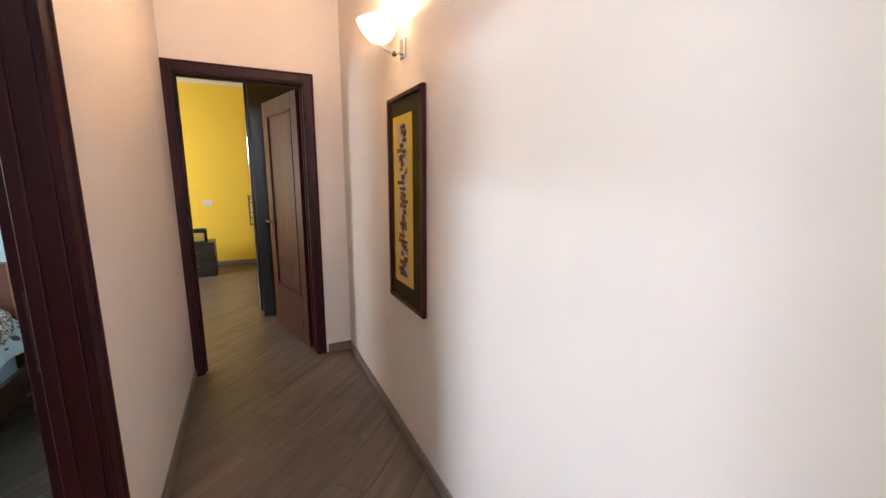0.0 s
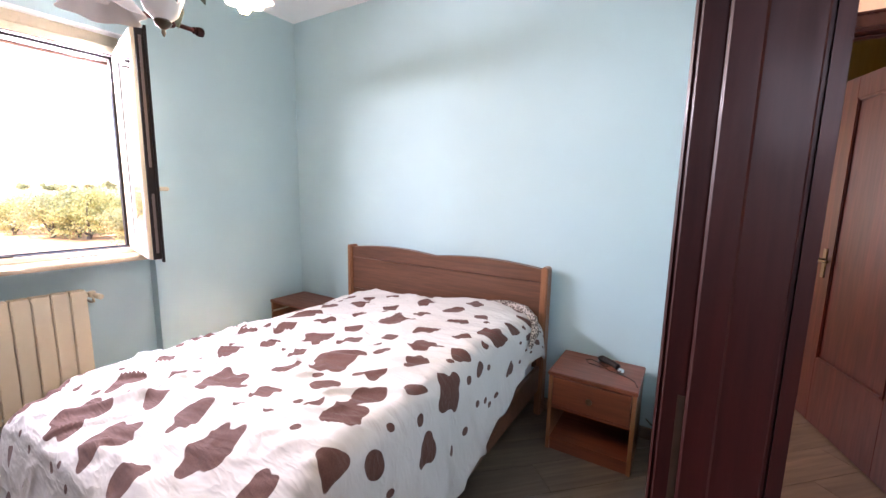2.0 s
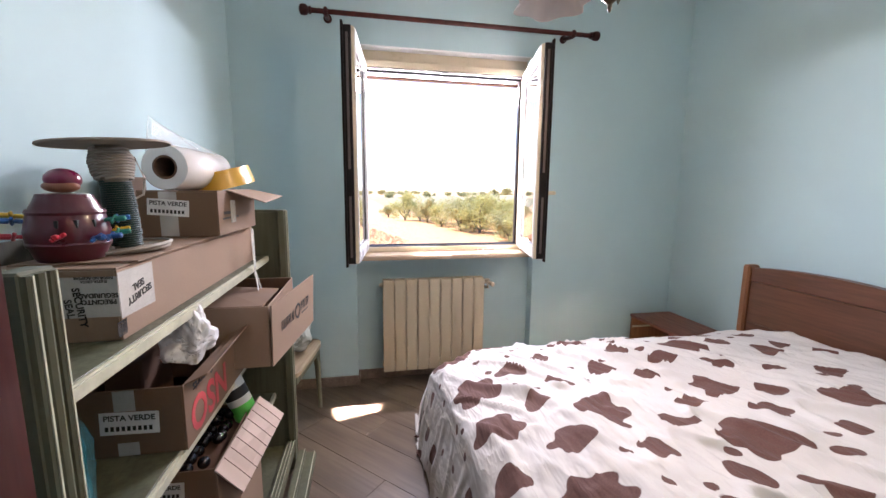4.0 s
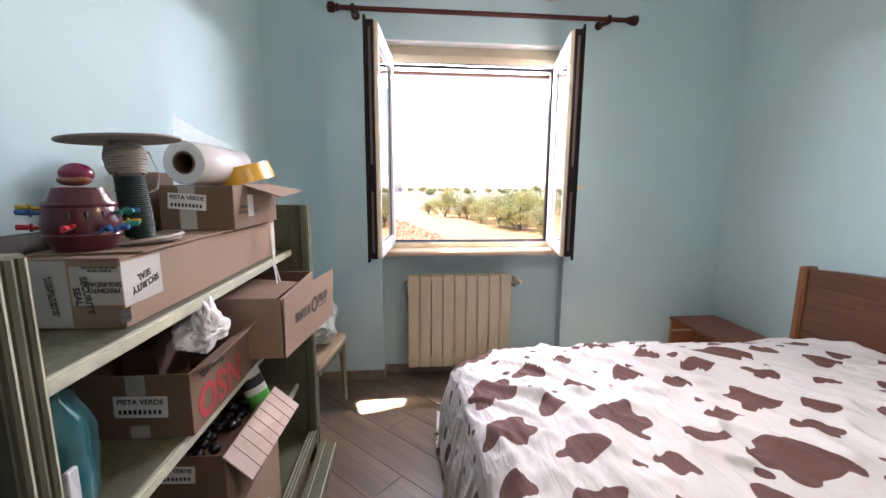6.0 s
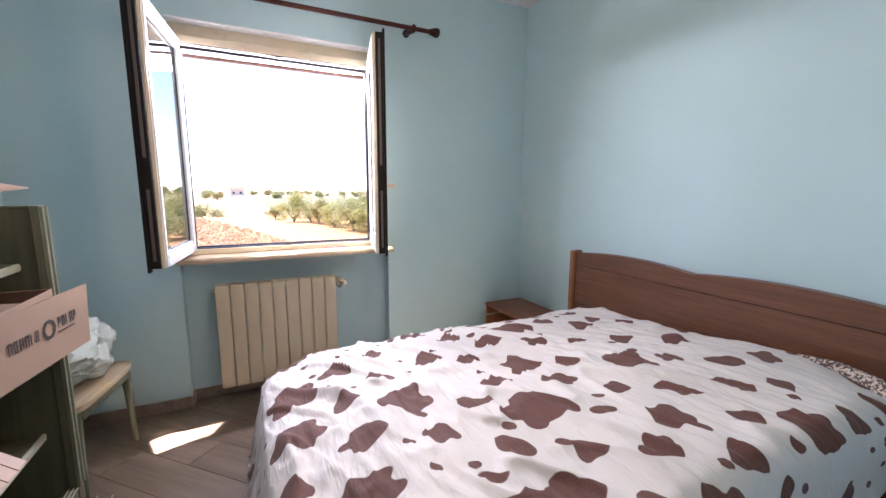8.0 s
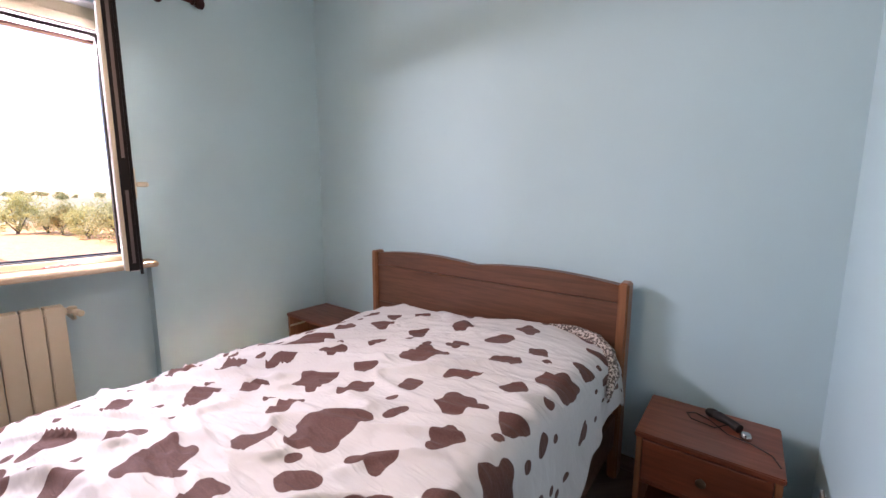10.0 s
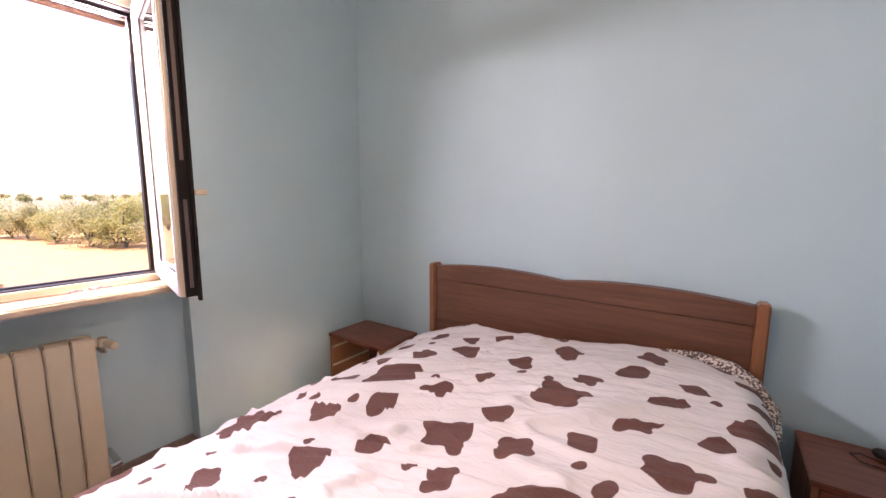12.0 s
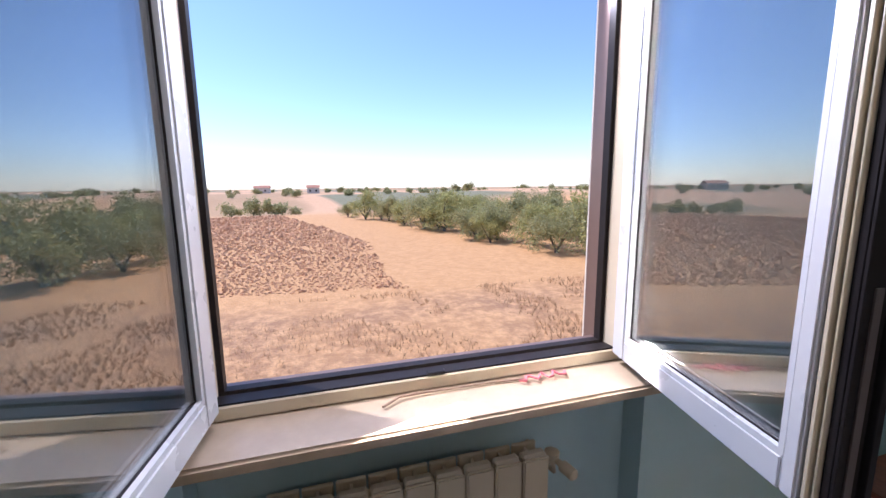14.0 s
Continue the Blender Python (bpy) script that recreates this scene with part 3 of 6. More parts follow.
bed = thing("bed", (0, 0, 0), "double bed of reddish cherry veneer with a doubly arched headboard", "bed")


def head_top(x):
    """The headboard's top: two low arches that meet in a dip."""
    u = abs(2 * (x - BX0) / (BX1 - BX0) - 1)
    return 0.918 + 0.050 * math.sin(math.pi * min(1.0, 0.13 + 0.80 * u)) ** 0.8


cols = 40
hy0, hy1 = BY1 - 0.02, BY1 + 0.028
head = boxes("headboard", [((BX0 + 0.045, hy0 + 0.01, 0.30), (BX1 - 0.045, hy1 - 0.004, 0.90))], cherry, bed, 0.0, "cherry headboard with two low arches")
for lo, hi in ((0.32, 0.60), (0.603, 0.856), (0.861, None)):
    bm = bmesh.new()
    grid = []
    for i in range(cols + 1):
        x = BX0 + 0.046 + (BX1 - BX0 - 0.092) * i / cols
        z1 = head_top(x) if hi is None else hi
        grid.append([bm.verts.new((x, hy0, lo)), bm.verts.new((x, hy0, z1)), bm.verts.new((x, hy1, z1)), bm.verts.new((x, hy1, lo))])
    for p, q in zip(grid, grid[1:]):
        for k in range(4):
            bm.faces.new((p[k], q[k], q[(k + 1) % 4], p[(k + 1) % 4]))
    bm.faces.new(grid[0])
    bm.faces.new(grid[-1][::-1])
    bmesh.ops.recalc_face_normals(bm, faces=bm.faces)
    part("board", bm, cherry, head)
for x in (BX0, BX1 - 0.045):
    boxes("post", [((x, BY1 - 0.04, 0), (x + 0.045, BY1 + 0.045, 0.955))], cherry_edge, bed, 0.008, segments=3)
boxes("side_rail", [((BX1 - 0.045, BY0 + 0.03, 0.17), (BX1 - 0.02, BY1 - 0.04, 0.33))], cherry, bed, 0.003)
boxes("side_rail", [((BX0 + 0.02, BY0 + 0.03, 0.17), (BX0 + 0.045, BY1 - 0.04, 0.33))], cherry, bed, 0.003)
boxes("foot_rail", [((BX0 + 0.02, BY0, 0.17), (BX1 - 0.02, BY0 + 0.03, 0.33))], cherry, bed, 0.003)
for x in (BX0 + 0.03, BX1 - 0.09):
    boxes("leg", [((x, BY0 + 0.005, 0), (x + 0.06, BY0 + 0.06, 0.2))], cherry, bed, 0.003)
mattress = boxes("mattress", [((BX0 + 0.055, BY0 + 0.04, 0.25), (BX1 - 0.055, BY1 - 0.05, 0.49))], surface("mattress_cloth", (0.55, 0.6, 0.68), 0.9), None, 0.04, segments=3)
tagged(mattress, "pale mattress on the cherry bed under the spotted duvet", "mattress")


# ---- bed cover ----


def cloth_height(x, y):
    """Height of the cover over the bed: a thick soft pile, higher towards the pillows' open side, rounded down at the foot."""
    u = (x - BX0) / (BX1 - BX0)
    z = 0.515 + 0.12 * math.sin(math.pi / 2 * max(0.0, min(1.0, u / 0.30)))
    for way, k in ((ramp01(u, 0.25, 0.85), 0.095), (1 - ramp01(y, BY0, BY0 + 0.32), -0.075), (ramp01(y, 4.13, 4.24), -0.045)):
        z += k * way * way * (3 - 2 * way)
    # the outer corner at the foot is lowered to clear the camera's path
    z -= 0.13 * ramp01(u, 0.5, 0.85) * (1 - ramp01(y, BY0, BY0 + 0.32))
    # and the corner by the pillows sinks
    z -= 0.08 * ramp01(u, 0.78, 1.0) * ramp01(y, 3.75, 4.2)
    return z


def ramp01(v, a, b):
    return max(0.0, min(1.0, (v - a) / (b - a)))


def cover(name):
    hang_w, hang_e, hang_s = 0.46, 0.48, 0.46
    step, r = 0.0095, 0.085
    x0, x1, y0, y1 = BX0 - 0.005, BX1 + 0.0, BY0 - 0.005, BY1 - 0.05
    us = np.arange(x0 - hang_w, x1 + hang_e + step, step)
    vs = np.arange(y0 - hang_s, y1 + step / 2, step)

    def fold(c, lo, hi):
        """Distance along the cloth to place and drop, rounding the edge."""
        for edge, s in ((lo, -1), (hi, 1)):
            d = (c - edge) * s
            if d > -r:
                a = (d + r) / r
                if a < math.pi / 2:
                    return edge + s * (-r + r * math.sin(a)), r * (1 - math.cos(a))
                return edge + s * (0.12 * (d + r - r * math.pi / 2)), r + (d + r - r * math.pi / 2)
        return c, 0.0

    verts, field = [], []
    # the north-west corner is thrown back over the bedside cabinet
    for v in vs:
        for u in us:
            # the east edge hangs short by the pillows and longer towards the foot
            short = 1 - 0.62 * ramp01(v, 2.9, 4.0)
            x, dx = fold(u if u < x1 else x1 + (u - x1) * short, x0, x1)
            y, dy = fold(v, y0, 99)
            top = cloth_height(min(max(x, x0), x1), max(y, y0))
            wind = 0.25 * noise.noise(Vector((u * 1.3, v * 1.3, 20)))
            crease = 0.011 * noise.noise(Vector((u * 1.3 + v, v * 2.6 - u, 3)))
            west = 0.60 + 0.40 * ramp01(-2.45 - u + 0.35 * (3.1 - v), 0, 0.9)
            # long fine folds that sweep from the foot's outer corner across the bed
            for freq, amp, thin, seed in ((4.2, 0.019, 0.075, 7), (9.0, 0.019, 0.085, 17), (17.0, 0.010, 0.13, 27), (28.0, 0.003, 0.18, 47)):
                q = noise.noise(Vector((u * freq * 0.26 + wind, (v - 0.30 * u + 0.5 * wind) * freq, seed)))
                here = ramp01(noise.noise(Vector((u * 1.5, v * 2.2, seed + 30))), -0.28, 0.12)
                crease += amp * math.exp(-(q / thin) ** 2) * here * west
            crease += 0.003 * noise.noise(Vector((u * 11, v * 13, 9)))
            drop = max(dx, dy) + 0.35 * min(dx, dy)
            z = top - drop
            if drop > r:
                k = min(1.0, (drop - r) / 0.25)
                along = v if dx > dy else u
                wob = 0.020 * k * noise.noise(Vector((u * 5, v * 5, 11))) + 0.016 * k * math.exp(-(noise.noise(Vector((along * 6.5, drop * 1.4, 5))) / 0.11) ** 2)
                if dx > dy:
                    x += wob if u > x1 else -abs(wob) - (0.05 + 0.12 * ramp01(2.5 - v, 0, 0.4)) * k
                else:
                    y += -abs(wob) - 0.01 * k
            else:
                z += crease * 1.15 * (1 - drop / r * 0.5)
            if u < x0 and v > 3.72:
                lift = ramp01(v, 3.72, 4.0)
                d = min(x0 - u, 0.26) * 0.8
                x = x * (1 - lift) + (x0 - d) * lift
                z = z * (1 - lift) + lift * (top - 0.06 - 0.12 * d + 0.018 * math.sin(u * 31 + v * 9))
                z -= lift * 0.10 * ramp01(x0 - u, 0.26, 0.46)
            if z < 0.02 + 0.01 * noise.noise(Vector((u * 8, v * 8, 2))):
                z = 0.02 + 0.01 * noise.noise(Vector((u * 8, v * 8, 2)))
            verts.append((x, y, z))
            field.append((u, v))
    nu = len(us)
    faces = [(j * nu + i, j * nu + i + 1, (j + 1) * nu + i + 1, (j + 1) * nu + i) for j in range(len(vs) - 1) for i in range(nu - 1)]
    me = bpy.data.meshes.new(name)
    me.from_pydata(verts, [], faces)
    f = np.array(field)
    wob = np.array([[noise.noise(Vector((a * 8, b * 8, 0))), noise.noise(Vector((a * 8, b * 8, 40)))] for a, b in field]) * 0.011
    p = f + wob
    sd = np.zeros(len(p))
    for cx, cy, rx, ry, turn in spots():
        c, s = math.cos(turn), math.sin(turn)
        dx, dy = p[:, 0] - cx, p[:, 1] - cy
        ex, ey = (dx * c + dy * s) / rx, (-dx * s + dy * c) / ry
        sd += np.exp(-np.minimum((np.sqrt(ex * ex + ey * ey) - 1) * min(rx, ry) / 0.0055, 60.0))
    sd = -0.0055 * np.log(sd + 1e-20)
    at = me.attributes.new("print", "FLOAT", "POINT")
    at.data.foreach_set("value", sd.astype(np.float32))
    m, nt, b = nodes_of("spotted_cotton")
    a = nt.nodes.new("ShaderNodeAttribute")
    a.attribute_name = "print"
    vv = coords(nt)
    weave = noise_of(nt, vv, 260, 3)
    broad = noise_of(nt, vv, 3, 4)
    white = mix(nt, ramp(nt, broad, 0.3, 0.7), (0.50, 0.478, 0.452), (0.57, 0.545, 0.518))
    brown = mix(nt, ramp(nt, weave, 0.3, 0.7), (0.075, 0.027, 0.018), (0.108, 0.043, 0.030))
    nt.links.new(mix(nt, ramp(nt, a.outputs["Fac"], -0.001, 0.001), brown, white), b.inputs["Base Color"])
    b.inputs["Roughness"].default_value = 0.85
    b.inputs["Sheen Weight"].default_value = 0.04
    fold_n = noise_of(nt, coords(nt, (0.9, 3.2, 1.6), (0, 0, 0.28)), 5, 3, 0.5, 0.3)
    ridge, flat_ = nt.nodes.new("ShaderNodeMath"), nt.nodes.new("ShaderNodeMath")
    ridge.operation, flat_.operation = "SUBTRACT", "ABSOLUTE"
    nt.links.new(fold_n, ridge.inputs[0])
    ridge.inputs[1].default_value = 0.5
    nt.links.new(ridge.outputs[0], flat_.inputs[0])
    bump(nt, b, ramp(nt, flat_.outputs[0], 0.0, 0.22, 1.0, 0.0), 0.55, 0.009)
    me.materials.append(m)
    ob = new(name, me)
    for q in me.polygons:
        q.use_smooth = True
    sol = ob.modifiers.new("thickness", "SOLIDIFY")
    sol.thickness, sol.offset = 0.006, -1
    return tagged(ob, "white cotton duvet with brown cow-hide patches, rumpled over the bed", "duvet")


# where the printed patches lie on the cloth, each with its half length and half width: large ones, middling ones, small dots
LARGE = [(-3.27, 3.44, 0.117, 0.110), (-2.59, 3.52, 0.092, 0.101), (-2.45, 2.97, 0.104, 0.087), (-2.80, 3.17, 0.080, 0.088), (-2.05, 3.59, 0.071, 0.078), (-2.24, 3.26, 0.059, 0.065), (-2.71, 2.65, 0.094, 0.101), (-3.09, 2.34, 0.130, 0.109), (-2.16, 2.82, 0.069, 0.043), (-1.96, 3.10, 0.079, 0.070), (-2.60, 2.49, 0.069, 0.063), (-3.65, 2.56, 0.130, 0.110), (-2.47, 2.66, 0.061, 0.052), (-2.34, 2.80, 0.052, 0.049), (-2.80, 2.33, 0.112, 0.082), (-2.05, 2.95, 0.045, 0.033)]
AT_THE_FOOT = [(-2.13, 2.70, 0.085, 0.075), (-1.94, 2.68, 0.055, 0.05), (-2.02, 2.55, 0.06, 0.055), (-2.40, 2.44, 0.105, 0.065), (-2.16, 2.42, 0.065, 0.06), (-2.57, 2.29, 0.075, 0.055)]
MIDDLING_WEST = [(-3.76, 3.17, 0.072, 0.079), (-3.49, 2.94, 0.130, 0.110), (-3.24, 3.06, 0.056, 0.062), (-3.11, 3.21, 0.059, 0.064), (-2.97, 3.02, 0.044, 0.048), (-3.09, 2.89, 0.077, 0.085), (-2.99, 2.65, 0.067, 0.065), (-3.16, 2.51, 0.072, 0.060), (-3.59, 2.34, 0.130, 0.110), (-3.26, 2.69, 0.052, 0.057), (-2.85, 2.49, 0.060, 0.063), (-2.99, 3.39, 0.049, 0.054), (-2.89, 3.56, 0.050, 0.055), (-3.30, 3.69, 0.055, 0.061), (-3.13, 3.81, 0.063, 0.069), (-2.84, 3.78, 0.057, 0.063), (-3.06, 4.05, 0.053, 0.058), (-3.20, 3.97, 0.044, 0.048)]
MIDDLING_EAST = [(-2.58, 2.82, 0.056, 0.045), (-2.70, 3.00, 0.040, 0.044), (-2.60, 3.18, 0.058, 0.054), (-2.72, 3.33, 0.043, 0.047), (-2.54, 3.68, 0.046, 0.051), (-2.69, 3.93, 0.060, 0.066), (-2.41, 3.82, 0.064, 0.070), (-2.37, 4.01, 0.053, 0.058), (-2.28, 3.63, 0.049, 0.054), (-2.22, 3.78, 0.038, 0.042), (-2.34, 3.44, 0.040, 0.044), (-2.45, 3.29, 0.042, 0.046), (-2.35, 3.12, 0.040, 0.030), (-2.16, 3.11, 0.041, 0.042), (-2.24, 2.96, 0.039, 0.040), (-2.06, 3.27, 0.048, 0.041), (-2.15, 3.45, 0.042, 0.045), (-1.95, 3.34, 0.029, 0.032), (-2.01, 3.63, 0.032, 0.035), (-1.89, 3.13, 0.019, 0.021), (-2.26, 2.69, 0.040, 0.016)]
DOTS = [(-3.22, 3.18), (-3.78, 2.75), (-3.66, 3.37), (-3.13, 2.77), (-2.99, 2.76), (-2.95, 2.53), (-3.21, 2.43), (-2.60, 2.66), (-2.48, 2.57), (-2.32, 2.68), (-2.61, 2.43), (-2.42, 2.84), (-2.29, 2.92), (-2.43, 3.18), (-3.08, 3.49), (-3.05, 3.37), (-2.71, 2.95), (-2.38, 3.41), (-2.78, 3.65), (-2.86, 4.00), (-2.67, 3.64), (-2.29, 3.47), (-2.17, 3.29), (-2.06, 3.19), (-2.03, 3.46), (-2.16, 3.06), (-2.16, 3.72), (-3.16, 2.95), (-2.80, 2.99), (-2.98, 2.47)]


def spots():
    """The patches as ellipses (x, y, half length, half width, lean), each patch of several that overlap; more past those placed."""
    rnd = random.Random(11)
    placed = LARGE + AT_THE_FOOT + MIDDLING_WEST + MIDDLING_EAST + [(x, y, 0.021, 0.017) for x, y in DOTS]
    for k in range(1400):
        x, y = rnd.uniform(BX0 - 0.5, BX1 + 0.35), rnd.uniform(BY0 - 0.48, BY1)
        if -3.35 < x < -2.05 and 2.75 < y < 4.1:
            continue
        a, b = ((0.095, 0.075), (0.06, 0.05), (0.055, 0.045), (0.02, 0.016), (0.02, 0.016))[k % 5]
        if all(math.hypot(x - q[0], y - q[1]) > a + max(q[2], q[3]) + 0.03 for q in placed):
            placed.append((x, y, a, b))
    out = []
    for x, y, a, b in placed:
        small = 0.82 if y < (3.0 if x < -2.9 else 2.8) else 1.0
        a, b = a * small, b * small * 1.12
        lean = 0.87 + rnd.uniform(-0.12, 0.12)
        if a < 0.03:
            out.append((x, y, a, b, lean))
            continue
        c, s = math.cos(lean), math.sin(lean)
        out.append((x, y, a * rnd.uniform(0.76, 0.88), b * rnd.uniform(0.64, 0.78), lean + rnd.uniform(-0.25, 0.25)))
        way = rnd.uniform(-0.5, 0.5)
        lobes = rnd.choice((4, 5)) if a > 0.07 else rnd.choice((2, 3, 3, 4))
        for i in range(lobes):
            p, q = 0.70 * a * math.cos(way), 0.70 * b * math.sin(way)
            out.append((x + p * c - q * s, y + p * s + q * c, a * rnd.uniform(0.34, 0.46), b * rnd.uniform(0.32, 0.46), lean + rnd.uniform(-0.6, 0.6)))
            way += 2 * math.pi / lobes + rnd.uniform(-0.35, 0.35)
    return out


cover("duvet")


# ---- bedside tables ----
table_veneer = wood("table_veneer", (0.135, 0.034, 0.015), (0.235, 0.066, 0.029), "x", 0.38, 1.0, 0.15)


def bedside(name, x, label, drawer=True, w=0.445):
    e = thing(name, (x, 3.945, 0), label, "bedside table", "pair of bedside tables")
    d, h = 0.35, 0.452
    boxes("top", [((0, -0.006, h - 0.022), (w, d, h))], table_veneer, e, 0.004, segments=2)
    boxes("side", [((0.006, 0, 0), (0.026, d, h - 0.022))], cherry_edge, e, 0.001)
    boxes("side", [((w - 0.026, 0, 0), (w - 0.006, d, h - 0.022))], cherry_edge, e, 0.001)
    boxes("back", [((0.026, d - 0.008, 0.03), (w - 0.026, d, h - 0.022))], table_veneer, e)
    boxes("bottom_board", [((0.026, 0.004, 0.055), (w - 0.026, d - 0.008, 0.073))], table_veneer, e)
    boxes("plinth", [((0.026, 0.01, 0), (w - 0.026, 0.024, 0.055))], table_veneer, e)
    if drawer:
        dr = boxes("drawer", [((0.029, -0.004, 0.265), (w - 0.029, 0.014, h - 0.027)), ((0.04, 0.014, 0.28), (w - 0.04, d - 0.03, 0.4))], table_veneer, e, 0.002)
        bm = bmesh.new()
        capped(bm, [(0.008, 0), (0.008, 0.01), (0.016, 0.016), (0.016, 0.022), (0.008, 0.027)], 14, Matrix.Translation((w / 2, -0.004, 0.345)) @ Matrix.Rotation(radians(90), 4, "X"))
        smooth(part("knob", bm, bronze, dr, "small dark round knob"))
        boxes("shelf", [((0.026, 0.004, 0.245), (w - 0.026, d - 0.008, 0.26))], table_veneer, e)
    else:
        for x1 in (0.026, w - 0.034):
            boxes("runner", [((x1, 0.004, z), (x1 + 0.008, d - 0.02, z + 0.012)) for z in (0.35, 0.22)], cream_paint, e, label="pale drawer runners")
    return e


bedside("bedside_table", -1.882, "cherry bedside table with one drawer above an open shelf")
bedside("bedside_table", -4.308, "cherry bedside table with missing drawers, in the corner", False, 0.49)


# ---- bookcase ----
case = thing("bookcase", (0, 0, 0), "low worn green-painted bookcase with three loaded shelves by the wall", "bookcase")
CX0, CX1, CY0, CY1, CZ = -3.60, -2.13, 1.112, 1.549, 1.30
for x0, x1 in ((CX0, CX0 + 0.03), (CX1 - 0.03, CX1)):
    boxes("side_panel", [((x0, CY0, 0.0), (x1, CY1 - 0.035, CZ - 0.012))], green_paint, case, 0.002)
for x0 in (CX0 - 0.004, CX1 - 0.050):
    bm = bmesh.new()
    box(bm, (x0, CY1 - 0.034, 0.0), (x0 + 0.054, CY1 - 0.004, CZ), 0.003)
    for dx in (0.010, 0.027, 0.044):
        bead = bmesh.new()
        tube(bead, [(x0 + dx, CY1 - 0.006, 0.16), (x0 + dx, CY1 - 0.006, CZ - 0.004)], 0.0085, 8)
        part("bead", bead, green_paint, case)
    part("post", bm, green_paint, case)
    boxes("post_edge", [((x0 + dx - 0.0015, CY1 + 0.001, 0.16), (x0 + dx + 0.0015, CY1 + 0.0035, CZ - 0.005)) for dx in (0.010, 0.044)], green_worn, case, label="rubbed pale edge")
boxes("top_cap", [((CX1 - 0.03, CY0, CZ - 0.012), (CX1 + 0.0, CY1 - 0.034, CZ))], green_paint, case, 0.003)
boxes("top_cap", [((CX0, CY0, CZ - 0.012), (CX0 + 0.03, CY1 - 0.034, CZ))], green_paint, case, 0.003)
boxes("back_panel", [((CX0 + 0.03, CY0, 0.1), (CX1 - 0.03, CY0 + 0.012, CZ - 0.03))], green_shaded, case)
SHELVES = (1.088, 0.757, 0.412)
for z in SHELVES:
    sh = boxes("shelf", [((CX0 + 0.031, CY0 + 0.013, z - 0.024), (CX1 - 0.031, 1.452, z))], green_paint, case, 0.001)
    boxes("shelf_edge", [((CX0 + 0.031, 1.4525, z - 0.028), (CX1 - 0.031, 1.466, z + 0.001))], green_worn, sh, 0.004, "rubbed pale shelf nosing", segments=2)
boxes("bottom_board", [((CX0 + 0.031, CY0 + 0.013, 0.10), (CX1 - 0.031, 1.50, 0.125))], green_paint, case)
bm = bmesh.new()
box(bm, (CX0 + 0.055, CY1 - 0.045, 0.10), (CX1 - 0.055, CY1 - 0.005, 0.158), 0.004)
for k, y in enumerate((1.515, 1.530, 1.543)):
    tube(bm, [(CX0 + 0.055, y, 0.158), (CX1 - 0.055, y, 0.158)], 0.005, 6)
part("base_rail", bm, green_paint, case)
boxes("rail_edge", [((CX0 + 0.055, y - 0.0012, 0.1625), (CX1 - 0.055, y + 0.0012, 0.1642)) for y in (1.515, 1.530, 1.543)], green_worn, case, label="rubbed pale edge")
bm = bmesh.new()
box(bm, (CX0 - 0.03, CY1 - 0.002, 0.0), (CX1 + 0.02, 1.632, 0.036), 0.004)
box(bm, (CX0 - 0.02, CY1 - 0.002, 0.036), (CX1 + 0.015, 1.585, 0.06), 0.006, 2)
part("plinth", bm, green_paint, case)
boxes("plinth_edge", [((CX0 - 0.028, 1.622, 0.0355), (CX1 + 0.018, 1.626, 0.0372)), ((CX0 - 0.018, 1.576, 0.0595), (CX1 + 0.013, 1.579, 0.0612))], green_worn, case, label="rubbed pale edge")


# ---- cartons ----
def carton(name, lo, hi, label, material, is_open=False, turn=0.0, group="cardboard boxes on the bookcase"):
    """A cardboard box: four walls and a floor, closed on top by two flaps unless open."""
    w, d, h = hi[0] - lo[0], hi[1] - lo[1], hi[2] - lo[2]
    e = thing(name, (lo[0], lo[1], lo[2]), label, "cardboard box", group, turn)
    t = 0.004
    boxes("wall", [((0, 0, 0), (w, t, h))], material, e, 0.0012)
    boxes("wall", [((0, d - t, 0), (w, d, h))], material, e, 0.0012)
    boxes("wall", [((0, t, 0), (t, d - t, h))], material, e, 0.0012)
    boxes("wall", [((w - t, t, 0), (w, d - t, h))], material, e, 0.0012)
    boxes("bottom", [((t, t, 0), (w - t, d - t, t))], card_deep, e)
    if not is_open:
        boxes("flap", [((0.001, 0.001, h + 0.0004), (w - 0.001, d / 2 - 0.001, h + 0.004))], material, e, 0.001)
        boxes("flap", [((0.001, d / 2 + 0.001, h + 0.0004), (w - 0.001, d - 0.001, h + 0.0048))], material, e, 0.001)
    else:
        # darker facing sheets paint the shade inside the open box
        boxes("inside", [((t, t, t), (t + 0.0012, d - t, h - 0.002)), ((t + 0.0012, t, t), (w - t, t + 0.0012, h - 0.002))], card_deep, e, label="inside faces with their shade painted in as darker brown")
    return e


def flap(parent, corners, material=None, thick=0.004, label=""):
    bm = bmesh.new()
    slab(bm, corners, thick)
    bmesh.ops.recalc_face_normals(bm, faces=bm.faces)
    return part("flap", bm, material or card, parent, label)


